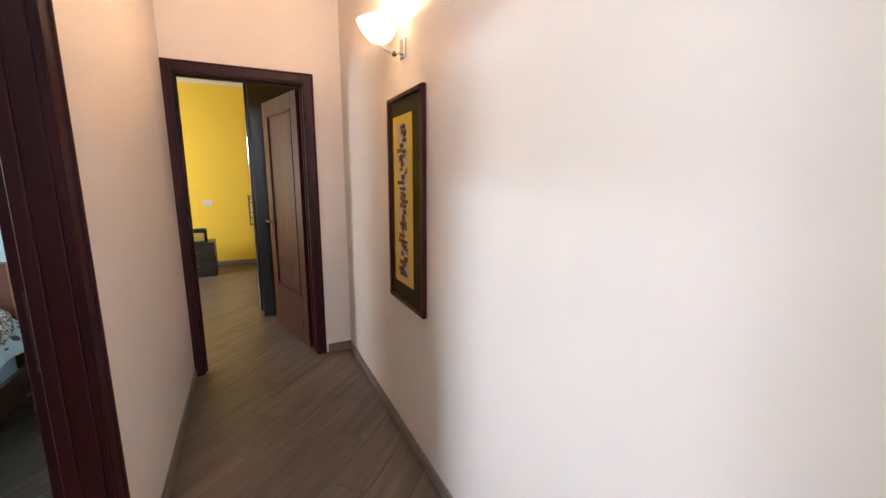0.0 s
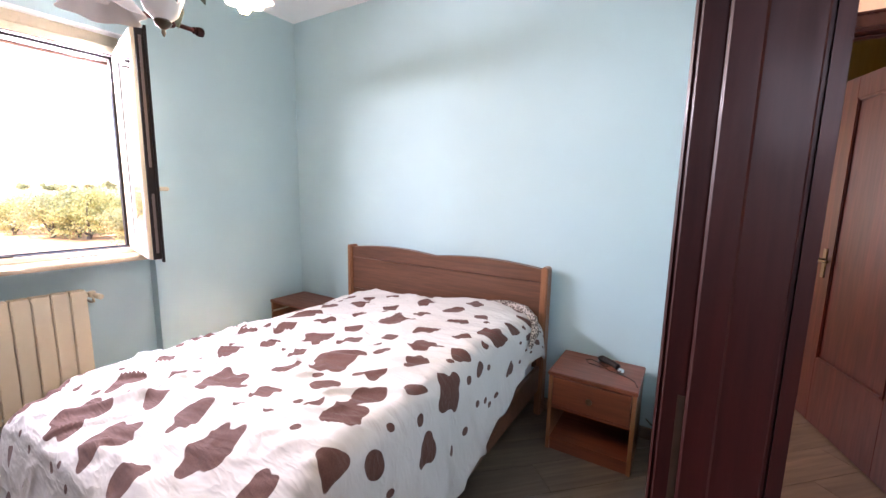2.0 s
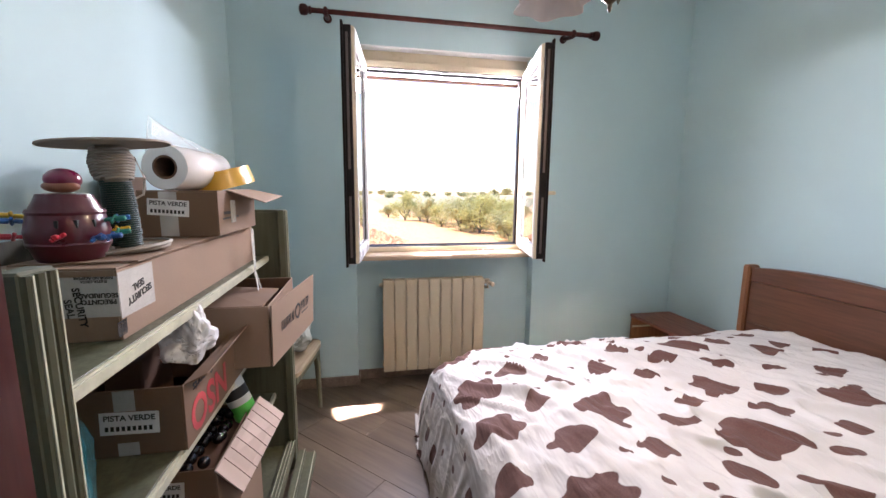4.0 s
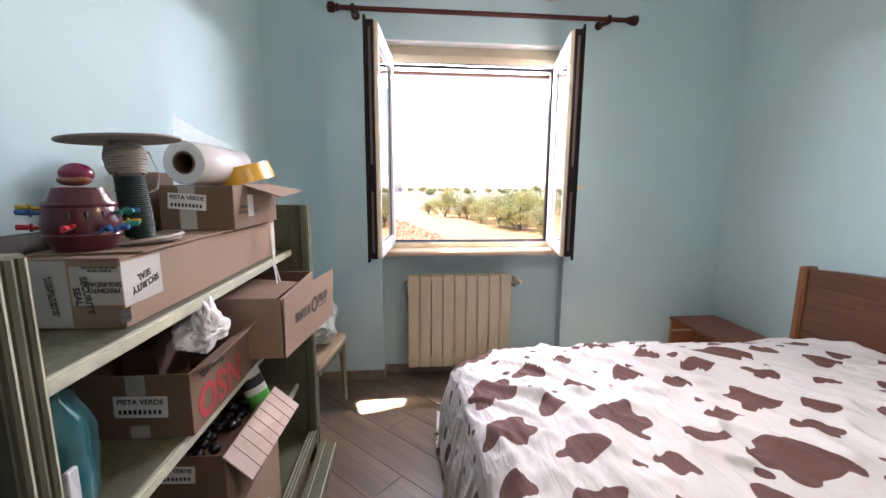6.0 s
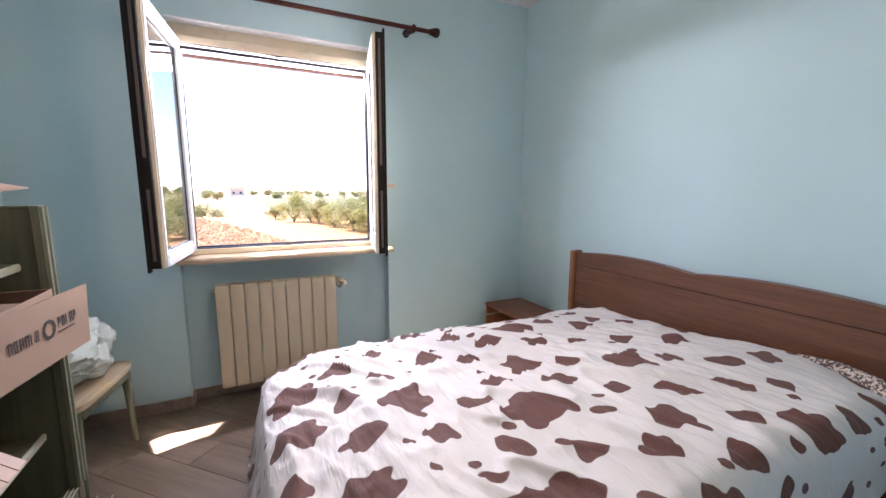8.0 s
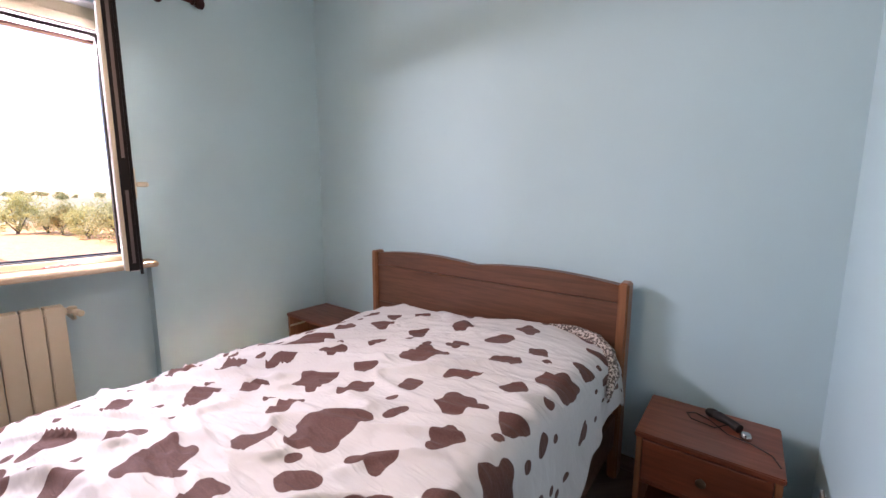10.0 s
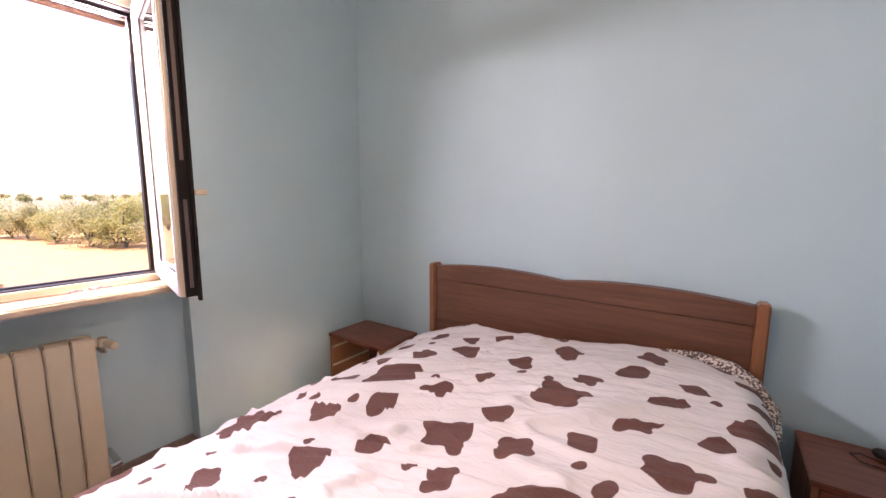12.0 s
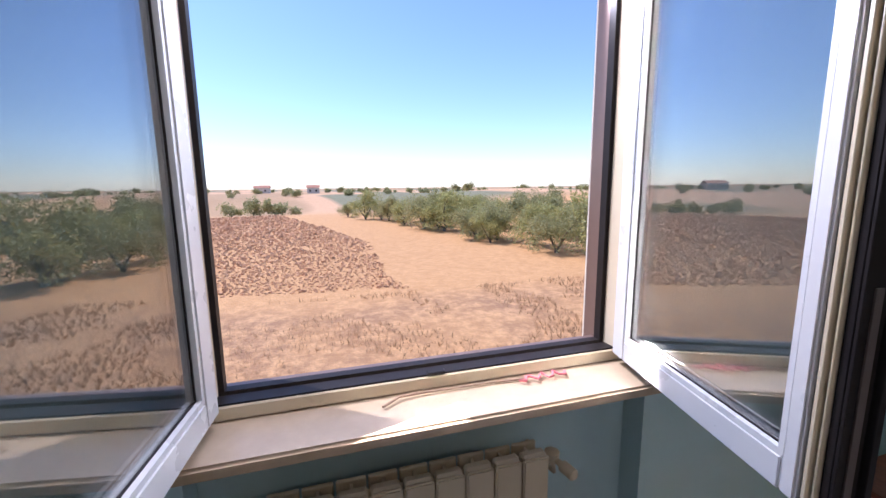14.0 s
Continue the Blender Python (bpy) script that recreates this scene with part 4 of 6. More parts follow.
def sticker(parent, x, y, z, turn, lines, w=0.15, h=0.055, face="left", material=None):
    """A paper label on a box face that looks along +x (face left) or +y (front); place is its centre, in the box's own space."""
    rz = 90 if face == "left" else 180
    m = pose(x, y, z) @ pose(0, 0, 0, 0, 0, rz) @ pose(0, 0, 0, 90, 0, 0) @ pose(0, 0, 0, 0, 0, turn)
    bm = bmesh.new()
    box(bm, (-w / 2, -h / 2, 0.0), (w / 2, h / 2, 0.0008))
    lab = part("label", bm, material or paper, parent, "white printed paper label")
    lab.matrix_local = m
    for text, size, dx, dy in lines:
        if text is None:
            bm = bmesh.new()
            n, u = 9, size * 0.72
            for i in range(n):
                box(bm, (dx + (i - n / 2) * u, dy - size * 0.36, 0.0009), (dx + (i - n / 2) * u + u * 0.62, dy + size * 0.36, 0.0013))
            part("print", bm, ink, lab)
        else:
            writing("print", text, size, pose(dx, dy, 0.0009), ink, lab)
    return lab


def barcode(parent, m, w, h, seed):
    rnd, x = random.Random(seed), 0.0
    bm = bmesh.new()
    while x < w:
        a = rnd.choice((0.0012, 0.002, 0.003))
        box(bm, (x, 0, 0), (x + a, h, 0.0004))
        x += a + rnd.choice((0.0012, 0.002))
    ob = part("barcode", bm, ink, parent)
    ob.matrix_local = m
    return ob


# the long sealed box on the top shelf
long_box = carton("cardboard_box", (-3.46, 1.20, 1.0885), (-2.505, 1.428, 1.232), "long cardboard box sealed with printed security tape", card)
LW, LD, LH = 0.955, 0.228, 0.1435
bm = bmesh.new()
box(bm, (LW + 0.0003, 0.03, 0.004), (LW + 0.0012, 0.125, LH))
part("tape", bm, tape, long_box, "printed security tape")
bm = bmesh.new()
box(bm, (LW - 0.13, LD + 0.0003, 0.045), (LW - 0.0, LD + 0.0012, LH - 0.005))
part("tape", bm, tape, long_box, "printed security tape")
bm = bmesh.new()
box(bm, (LW + 0.0003, 0.13, 0.05), (LW + 0.0012, LD, LH - 0.012))
part("tape", bm, tape, long_box, "printed security tape")
left = lambda y, z, r: pose(LW + 0.0016, y, z) @ pose(0, 0, 0, 0, 0, 90) @ pose(0, 0, 0, 90, 0, 0) @ pose(0, 0, 0, 0, 0, r)
front = lambda x, z, r: pose(x, LD + 0.0016, z) @ pose(0, 0, 0, 0, 0, 180) @ pose(0, 0, 0, 90, 0, 0) @ pose(0, 0, 0, 0, 0, r)
writing("print", "SECURITY\nSEAL", 0.018, left(0.150, 0.07, -84), ink, long_box)
writing("print", "PRECINTO\nSEGURIDAD", 0.013, left(0.193, 0.088, 180), ink, long_box)
writing("print", "SECURITY\nSEAL", 0.021, front(LW - 0.07, 0.09, 190), ink, long_box)
writing("print", "IF THIS SEAL IS BROKEN\nACCEPT DELIVERY OF", 0.008, left(0.092, 0.07, -84), ink, long_box)
writing("print", "SI ESTA CINTA\nFAVOR NO ACEPTAR", 0.007, left(0.188, 0.126, 180), ink, long_box)
barcode(long_box, front(LW - 0.012, 0.012, 90), 0.028, 0.03, 3)
writing("print", "002", 0.018, front(LW - 0.008, 0.03, 90), ink, long_box)
disc_flap = flap(long_box, [(0.42, 0.02, LH + 0.006), (0.93, 0.03, LH + 0.0065), (0.90, LD + 0.012, LH + 0.007), (0.45, LD + 0.004, LH + 0.0065)], card, 0.003, "loose sheet of cardboard")

# the smaller box upon it
small = carton("cardboard_box", (-3.40, 1.235, 1.244), (-2.985, 1.46, 1.382), "smaller taped cardboard box with a white printed label on top", card_dark)
flap(small, [(0.02, 0.222, 0.1435), (0.33, 0.222, 0.1435), (0.27, 0.33, 0.100), (-0.05, 0.325, 0.118)], card, 0.004, "raised cardboard flap")
sticker(small, 0.4153, 0.085, 0.09, -4, [("PISTA VERDE", 0.018, 0, 0.012), (None, 0.015, 0.0, -0.012)], 0.115, 0.05)
boxes("tape", [((0.4152, 0.06, 0.002), (0.4158, 0.11, 0.139))], tape, small, label="clear parcel tape")
boxes("print", [((0.22, 0.2255, 0.05), (0.38, 0.2262, 0.056)), ((0.25, 0.2255, 0.066), (0.37, 0.2262, 0.075))], ink, small, label="faded small print")
boxes("tape", [((0.255, 0.2265, 0.035), (0.305, 0.2275, 0.11))], tape, small, label="torn clear parcel tape")

# torn tape hanging from the shelf's edge
bm = bmesh.new()
for k, (a, b) in enumerate((((-3.28, 1.475, 1.24), (-3.27, 1.480, 1.06)), ((-3.27, 1.480, 1.07), (-3.235, 1.50, 0.965)), ((-3.275, 1.481, 1.07), (-3.29, 1.50, 0.97)))):
    w = 0.022 if k == 0 else 0.013
    slab(bm, [(a[0] - w, a[1], a[2]), (a[0] + w, a[1] + 0.004, a[2]), (b[0] + w * 0.8, b[1] + 0.003, b[2]), (b[0] - w * 0.5, b[1], b[2])], 0.0006)
bmesh.ops.subdivide_edges(bm, edges=bm.edges[:], cuts=3)
for v in bm.verts:
    v.co += Vector((0.004, 0.006, 0)) * noise.noise(v.co * 40)
tagged(part("tape_strip", bm, tape), "torn strip of clear parcel tape hanging from the box", "tape strip")

# boxes on the second shelf
nso = carton("cardboard_box", (-3.10, 1.205, 0.758), (-2.624, 1.474, 0.925), "open cardboard box with red printing and a torn flap", card_dark, True)
flap(nso, [(0.47, 0.266, 0.166), (0.0, 0.266, 0.166), (-0.10, 0.325, 0.205), (0.44, 0.31, 0.180)], card_dark, 0.004, "torn corrugated flap folded outward")
sticker(nso, 0.4765, 0.15, 0.085, -2, [("PISTA VERDE", 0.019, 0, 0.013), (None, 0.016, 0.0, -0.013)], 0.125, 0.056)
boxes("tape", [((0.4762, 0.12, 0.115), (0.4768, 0.165, 0.166))], tape, nso, label="clear parcel tape")
boxes("tape", [((0.4762, 0.12, 0.002), (0.4768, 0.165, 0.035))], tape, nso, label="clear parcel tape")
nf = lambda x, z, r: pose(x, 0.2696, z) @ pose(0, 0, 0, 0, 0, 180) @ pose(0, 0, 0, 90, 0, 0) @ pose(0, 0, 0, 0, 0, r)
writing("print", "NSO", 0.125, nf(0.32, 0.065, 180), red_ink, nso)
writing("print", "Supports", 0.036, nf(0.36, 0.135, 180), ink, nso)
for k, (a, b) in enumerate((((-3.02, 1.26, 0.80), (-2.95, 1.42, 0.93)), ((-2.90, 1.24, 0.78), (-2.74, 1.33, 0.945)))):
    tagged(boxes("carton_sheet", [(a, b)], card_deep, None, 0.004), "folded brown carton packed in the open box", "folded carton")

ten = carton("cardboard_box", (-3.44, 1.27, 0.80), (-2.985, 1.588, 1.01), "open cardboard mailing box with black printing, jutting over the shelf", card, True, 0)
tf = flap(ten, [(0.455, 0.322, 0.0), (-0.03, 0.392, -0.004), (-0.035, 0.398, 0.213), (0.455, 0.326, 0.211)], card, 0.004, "front wall with black printing, sprung outward")
flap(ten, [(0.45, 0.02, 0.2115), (0.12, 0.02, 0.2115), (0.14, 0.29, 0.195), (0.45, 0.30, 0.2115)], card_dark, 0.004, "inner flap")
ang = math.degrees(math.atan2(0.070, -0.485))
def on_front(u, z):
    return pose(0.455 - u * 0.99, 0.3305 + u * 0.1445, z) @ pose(0, 0, 0, 0, 0, ang) @ pose(0, 0, 0, 90, 0, 0)
bm = bmesh.new()
for i, w in enumerate((0.015, 0.013, 0.016, 0.016, 0.005, 0.014)):
    x = i * 0.023
    box(bm, (x, 0, 0), (x + 0.0045, 0.036, 0.0006))
    if w > 0.01:
        box(bm, (x + w - 0.0045, 0.0 if i % 2 else 0.004, 0), (x + w, 0.036, 0.0006))
        box(bm, (x + 0.0045, (0.030, 0.0, 0.014)[i % 3], 0), (x + w - 0.0045, (0.036, 0.006, 0.020)[i % 3], 0.0006))
o = part("print", bm, ink, ten, "row of black block letters, a trade name")
o.matrix_local = on_front(0.08, 0.095)
bm = bmesh.new()
lathe(bm, [(0.022, 0), (0.031, 0), (0.031, 0.0008), (0.022, 0.0008), (0.022, 0)], 24)
o = part("print", bm, ink, ten, "black ring printed on the carton")
o.matrix_local = on_front(0.26, 0.115) @ Matrix.Translation((0, 0, 0.0004))
bm = bmesh.new()
for i, w in enumerate((0.013, 0.015, 0.005, 0.015, 0.013)):
    x = i * 0.022
    box(bm, (x, 0, 0), (x + 0.0045, 0.036, 0.0006))
    if w > 0.01:
        box(bm, (x + w - 0.0045, (0.014, 0.0)[i % 2], 0), (x + w, 0.036, 0.0006))
        box(bm, (x + 0.0045, 0.030, 0), (x + w - 0.0045, 0.036, 0.0006))
box(bm, (0.0, -0.016, 0), (0.09, -0.011, 0.0006))
o = part("print", bm, ink, ten, "row of black block letters, a trade name")
o.matrix_local = on_front(0.305, 0.105)
# added block, out of sight, that holds the mailing box up
tagged(boxes("prop_block", [((-3.43, 1.27, 0.758), (-3.12, 1.45, 0.799))], card_dark, None, 0.003), "added brown cardboard block propping the mailing box, out of sight", "folded carton")


def crumple(name, place, size, material, label, category, seed, points=3):
    """A crumpled bag: a ball with deep sharp folds, resting at place."""
    bm = bmesh.new()
    bmesh.ops.create_icosphere(bm, subdivisions=5, radius=1)
    off = Vector((seed * 7.3, seed * 3.1, seed))
    for v in bm.verts:
        n = v.co.normalized()
        r = 1 + 0.38 * noise.noise(n * 1.4 + off) + 0.22 * (0.4 - abs(noise.noise(n * 2.4 + off))) + 0.09 * (0.3 - abs(noise.noise(n * 6 + off)))
        v.co = Vector((n.x * size[0], n.y * size[1], max(n.z, -0.75) * size[2])) * r
    lo = min(v.co.z for v in bm.verts)
    for v in bm.verts:
        v.co += Vector(place) - Vector((0, 0, lo))
    return tagged(smooth(part(name, bm, material), 30), label, category)


bag_white = film_material("white_bag_film", (0.86, 0.86, 0.87), 0.82, 0.28)
bag_clear = film_material("clear_bag_film", (0.10, 0.33, 0.36), 0.14, 0.03)
crumple("plastic_bag", (-2.80, 1.43, 0.926), (0.085, 0.055, 0.05), bag_white, "crumpled thin white plastic bag in the open box", "plastic bag", 2)
crumple("plastic_bag", (-2.762, 1.455, 0.975), (0.036, 0.03, 0.055), bag_white, "upright twist of thin white plastic bag", "plastic bag", 5)
crumple("stool_bag", (-3.98, 1.40, 0.452), (0.235, 0.18, 0.15), film_material("printed_bag_film", (0.46, 0.50, 0.46), 0.85, 0.22), "crumpled white plastic bag lying on the green stool", "plastic bag", 9)

# a bottle in its plastic wrap
bottle_film = film_material("teal_film", (0.03, 0.30, 0.32), 0.75, 0.08)
bott = thing("detergent_bottle", (-2.40, 1.345, 0.758), "teal plastic bottle in clear shiny wrap on the second shelf", "bottle")
bm = bmesh.new()
capped(bm, [(0.040, 0), (0.052, 0.01), (0.055, 0.07), (0.050, 0.11), (0.053, 0.15), (0.045, 0.19), (0.02, 0.225), (0.018, 0.245)], 24)
smooth(part("body", bm, surface("teal_plastic", (0.004, 0.085, 0.095), 0.10, 0, 0.2, 10, 50, 0.05, coat=0.6), bott))
bm = bmesh.new()
lathe(bm, [(0.050, 0.002), (0.060, 0.03), (0.061, 0.10), (0.058, 0.16), (0.050, 0.20), (0.030, 0.25)], 32, None, lambda a, k: 1 + 0.10 * math.sin(4 * a + 1.7 * k) + 0.05 * math.sin(9 * a + 2 * k))
smooth(part("wrap", bm, bag_clear, bott, "clear crinkled wrap"), 20)
boxes("label", [((0.02, 0.044, 0.03), (0.045, 0.0545, 0.11))], paper, bott, 0.002)

# third shelf: an open box with dark balls, and its hanging flap
low = carton("cardboard_box", (-3.06, 1.24, 0.413), (-2.71, 1.50, 0.64), "open cardboard box of black balls with a hanging scored flap", card_dark, True)
fl = flap(low, [(0.36, 0.262, 0.228), (0.01, 0.29, 0.252), (-0.047, 0.355, 0.144), (0.29, 0.305, 0.100)], surface("pale_cardboard", (0.60, 0.47, 0.40), 0.8, 0, 0.08, 5, 120, 0.1), 0.005, "pale flap scored with fold lines")
for k in range(7):
    u = (k + 1) / 8
    a = Vector((0.36, 0.266, 0.231)).lerp(Vector((0.01, 0.294, 0.255)), u)
    b = Vector((0.29, 0.310, 0.103)).lerp(Vector((-0.047, 0.360, 0.147)), u)
    bm = bmesh.new()
    tube(bm, [a, a.lerp(b, 0.5) + Vector((0, 0.001, 0.0005)), b], 0.0011, 4)
    part("crease", bm, card_deep, fl)
sticker(low, 0.3507, 0.12, 0.175, -3, [("PISTA VERDE", 0.017, 0, 0.012), (None, 0.015, 0.0, -0.012)], 0.115, 0.052)
ball_mat = surface("black_glossy_balls", (0.012, 0.011, 0.016), 0.22, 0, 0.2, 20, coat=0.3)
bm = bmesh.new()
bmesh.ops.create_uvsphere(bm, u_segments=12, v_segments=8, radius=0.017)
first = tagged(smooth(part("ball", bm, ball_mat), 60), "small shiny black ball in the open carton", "ball", "black balls in the open carton")
first.location = (-2.76, 1.45, 0.628)
rnd = random.Random(4)
for k in range(46):
    copy_thing(first, pose(-3.04 + 0.033 * (k % 10) + rnd.uniform(-0.004, 0.004), 1.30 + 0.036 * (k // 10) + rnd.uniform(-0.004, 0.004), 0.617 + rnd.uniform(-0.006, 0.018)))
boxes("packing", [((-3.05, 1.25, 0.42), (-2.72, 1.492, 0.602))], card_deep)
tagged(bpy.data.objects["packing"], "brown packing board filling the carton under the balls", "packing board")
can = thing("can", (-3.0, 1.43, 0.413), "white and bright green printed can leaning by the carton", "can")
can.matrix_world = pose(-3.03, 1.468, 0.668, 18, -12, 25)
bm = bmesh.new()
capped(bm, [(0.034, -0.09), (0.038, -0.085), (0.038, 0.085), (0.034, 0.09)], 24)
smooth(part("body", bm, surface("white_can", (0.75, 0.78, 0.75), 0.3), can))
bm = bmesh.new()
lathe(bm, [(0.0385, -0.08), (0.0385, -0.01)], 24)
smooth(part("band", bm, surface("green_band", (0.12, 0.62, 0.10), 0.35), can, "bright green printed band"))
bm = bmesh.new()
lathe(bm, [(0.0388, 0.015), (0.0388, 0.05)], 24, None, lambda a, k: 1.0)
smooth(part("lettering", bm, ink, can, "dark band of unreadable lettering"))
base_box = carton("cardboard_box", (-3.16, 1.20, 0.126), (-2.80, 1.49, 0.385), "plain cardboard box on the bookcase's bottom board", card)
crumple("plastic_bag", (-2.93, 1.535, 0.162), (0.035, 0.022, 0.07), bag_white, "narrow twist of clear white plastic bag hanging by the base", "plastic bag", 12)

# things on top of the long box
reel = thing("wire_reel", (-2.715, 1.342, 1.242), "cardboard reel of grey and dark green cord on the long box", "wire reel")
reel.matrix_world = pose(-2.715, 1.344, 1.243, 4, 1.5, 0)
gray_card = surface("grey_cardboard", (0.26, 0.22, 0.18), 0.8, 0, 0.1, 8, 100)
for nm, z in (("lower_disc", 0.0), ("upper_disc", 0.247)):
    bm = bmesh.new()
    capped(bm, [(0.122 if z else 0.085, z), (0.124 if z else 0.087, z + 0.002), (0.122 if z else 0.085, z + 0.006)], 48)
    part(nm, bm, gray_card, reel)
bm = bmesh.new()
capped(bm, [(0.026, 0.006), (0.026, 0.247)], 24)
part("core", bm, gray_card, reel)
def windings(z0, z1, r0, r1, wire, seed):
    rnd, pts = random.Random(seed), []
    turns = int((z1 - z0) / wire / 1.9)
    for i in range(turns * 20):
        a = 2 * math.pi * i / 20
        u = i / (turns * 20)
        r = r0 + (r1 - r0) * math.sin(math.pi * u) + 0.0025 * noise.noise(Vector((a * 0.6, seed, u * 30)))
        pts.append((r * math.cos(a), r * math.sin(a), z0 + (z1 - z0) * u + 0.004 * math.sin(a + seed) * (1 if seed == 1 else 0.2)))
    bm = bmesh.new()
    tube(bm, pts, wire, 6)
    return bm
smooth(part("green_cord", windings(0.012, 0.165, 0.029, 0.032, 0.0026, 2), surface("green_cord", (0.008, 0.032, 0.027), 0.6), reel, "dark green wound cord"))
smooth(part("grey_cord", windings(0.168, 0.24, 0.034, 0.042, 0.0032, 1), surface("grey_cord", (0.36, 0.32, 0.27), 0.6), reel, "thick grey wound cord"))
bm = bmesh.new()
tube(bm, [(-0.04 + 0.012, -0.03, 0.235), (-0.06, 0.02, 0.222), (-0.07, 0.03, 0.17), (-0.06, 0.025, 0.13), (-0.045, 0.01, 0.12)], 0.003, 6)
smooth(part("loose_end", bm, bpy.data.materials["grey_cord"], reel))
bm = bmesh.new()
tube(bm, [(0.11 * math.cos(a) * (1 - 0.02 * a), 0.085 * math.sin(a), 0.0095 + 0.0004 * a) for a in (k * 0.35 for k in range(30))], 0.0032, 6)
smooth(part("loose_coil", bm, bpy.data.materials["grey_cord"], reel, "loose grey coil lying at the reel's foot"))

toy = thing("toy_barrel", (-2.60, 1.297, 1.242), "dark red plastic toy barrel stuck with coloured plastic swords", "toy")
red_plastic = surface("dark_red_plastic", (0.085, 0.007, 0.018), 0.3, 0, 0.1, 10, 60, 0.03, coat=0.3)
bm = bmesh.new()
capped(bm, [(0.053, 0), (0.057, 0.005), (0.068, 0.040), (0.070, 0.060), (0.062, 0.098), (0.048, 0.128), (0.045, 0.136), (0.03, 0.138)], 32)
smooth(part("barrel", bm, red_plastic, toy))
for z in (0.035, 0.10):
    bm = bmesh.new()
    r = 0.0675 if z < 0.05 else 0.0625
    lathe(bm, [(r, z - 0.006), (r + 0.002, z), (r - 0.0005, z + 0.006)], 32)
    smooth(part("hoop", bm, red_plastic, toy))
for a in (0.3, 0.75, 1.2):
    boxes("slot", [((0.065 * math.cos(a) - 0.003, 0.065 * math.sin(a) - 0.003, 0.07), (0.065 * math.cos(a) + 0.003, 0.065 * math.sin(a) + 0.003, 0.085))], ink, toy)
sword_colors = {"red": (0.55, 0.03, 0.05), "blue": (0.03, 0.13, 0.40), "green": (0.03, 0.28, 0.20), "yellow": (0.75, 0.50, 0.04)}
sword_mats = {k: surface(k + "_toy_plastic", c, 0.3) for k, c in sword_colors.items()}
for a, z, c in ((-65, 0.085, "yellow"), (-58, 0.075, "blue"), (-50, 0.045, "red"), (20, 0.045, "red"), (62, 0.040, "blue"), (95, 0.075, "green"), (108, 0.045, "green"), (118, 0.075, "blue"), (128, 0.048, "yellow"), (84, 0.040, "blue")):
    bm = bmesh.new()
    box(bm, (0.058, -0.004, -0.003), (0.082, 0.004, 0.003), 0.001)
    box(bm, (0.078, -0.014, -0.004), (0.084, 0.014, 0.004), 0.002)
    box(bm, (0.084, -0.005, -0.005), (0.104, 0.005, 0.005), 0.002)
    o = part("sword", bm, sword_mats[c], toy, c + " plastic toy sword")
    o.matrix_local = pose(0, 0, z, 0, -6, a) @ pose(0, 0, 0, 30)
# two plain balls stand in for the toy figure's head
bm = bmesh.new()
bmesh.ops.create_uvsphere(bm, u_segments=20, v_segments=14, radius=0.027, matrix=Matrix.Translation((0, 0, 0.166)) @ Matrix.Diagonal((1.1, 1.15, 0.86, 1)))
smooth(part("knob_head", bm, surface("berry_plastic", (0.22, 0.015, 0.06), 0.28, coat=0.4), toy, "plain rounded berry-coloured stand-in for the toy figure's head"))
bm = bmesh.new()
bmesh.ops.create_uvsphere(bm, u_segments=16, v_segments=10, radius=0.022, matrix=Matrix.Translation((0.008, 0.0, 0.152)) @ Matrix.Diagonal((1.0, 1.5, 0.6, 1)))
smooth(part("knob_band", bm, surface("tan_plastic", (0.30, 0.12, 0.07), 0.4), toy, "tan lower half of the stand-in head"))

roll = thing("film_roll", (-2.99, 1.315, 1.455), "roll of translucent white film on a dark core", "film roll")
roll.matrix_world = pose(-2.99, 1.318, 1.4555) @ pose(0, 0, 0, 0, 0, -6) @ pose(0, 0, 0, 0, -90, 0)
bm = bmesh.new()
lathe(bm, [(0.036, 0.0), (0.066, 0.0), (0.0685, 0.003), (0.0685, 0.30), (0.066, 0.303), (0.036, 0.303), (0.036, 0.0)], 40)
smooth(part("film", bm, surface("film_white", (0.72, 0.70, 0.69), 0.18, 0, 0.04, 8, 30, 0.1, coat=0.5), roll))
bm = bmesh.new()
lathe(bm, [(0.030, -0.001), (0.0355, -0.001), (0.0355, 0.304), (0.030, 0.304), (0.030, -0.001)], 32)
smooth(part("core", bm, card_deep, roll))
band = thing("tape_band", (-3.29, 1.395, 1.392), "coiled band of glossy yellow plastic tape on the box", "tape band")
band.matrix_world = pose(-3.28, 1.385, 1.396, 13, 7, 0)
ymat = surface("yellow_tape", (0.62, 0.35, 0.02), 0.28, 0, 0.12, 10, 40, 0.05, coat=0.4)
for k in range(4):
    bm = bmesh.new()
    r = 0.142 - 0.003 * k
    lathe(bm, [(r, 0.0), (r + 0.001, 0.0), (r * 0.93 + 0.001, 0.064 - 0.003 * k), (r * 0.93, 0.064 - 0.003 * k), (r, 0.0)], 48, Matrix.Diagonal((1.0, 0.80, 1, 1)), lambda a, j, k=k: 1 + 0.02 * math.sin(2 * a + k * 1.1))
    smooth(part("loop", bm, ymat, band), 30)
sheet = thing("plastic_sheet", (0, 0, 0), "stiff clear plastic sheet standing askew behind the roll", "plastic sheet")
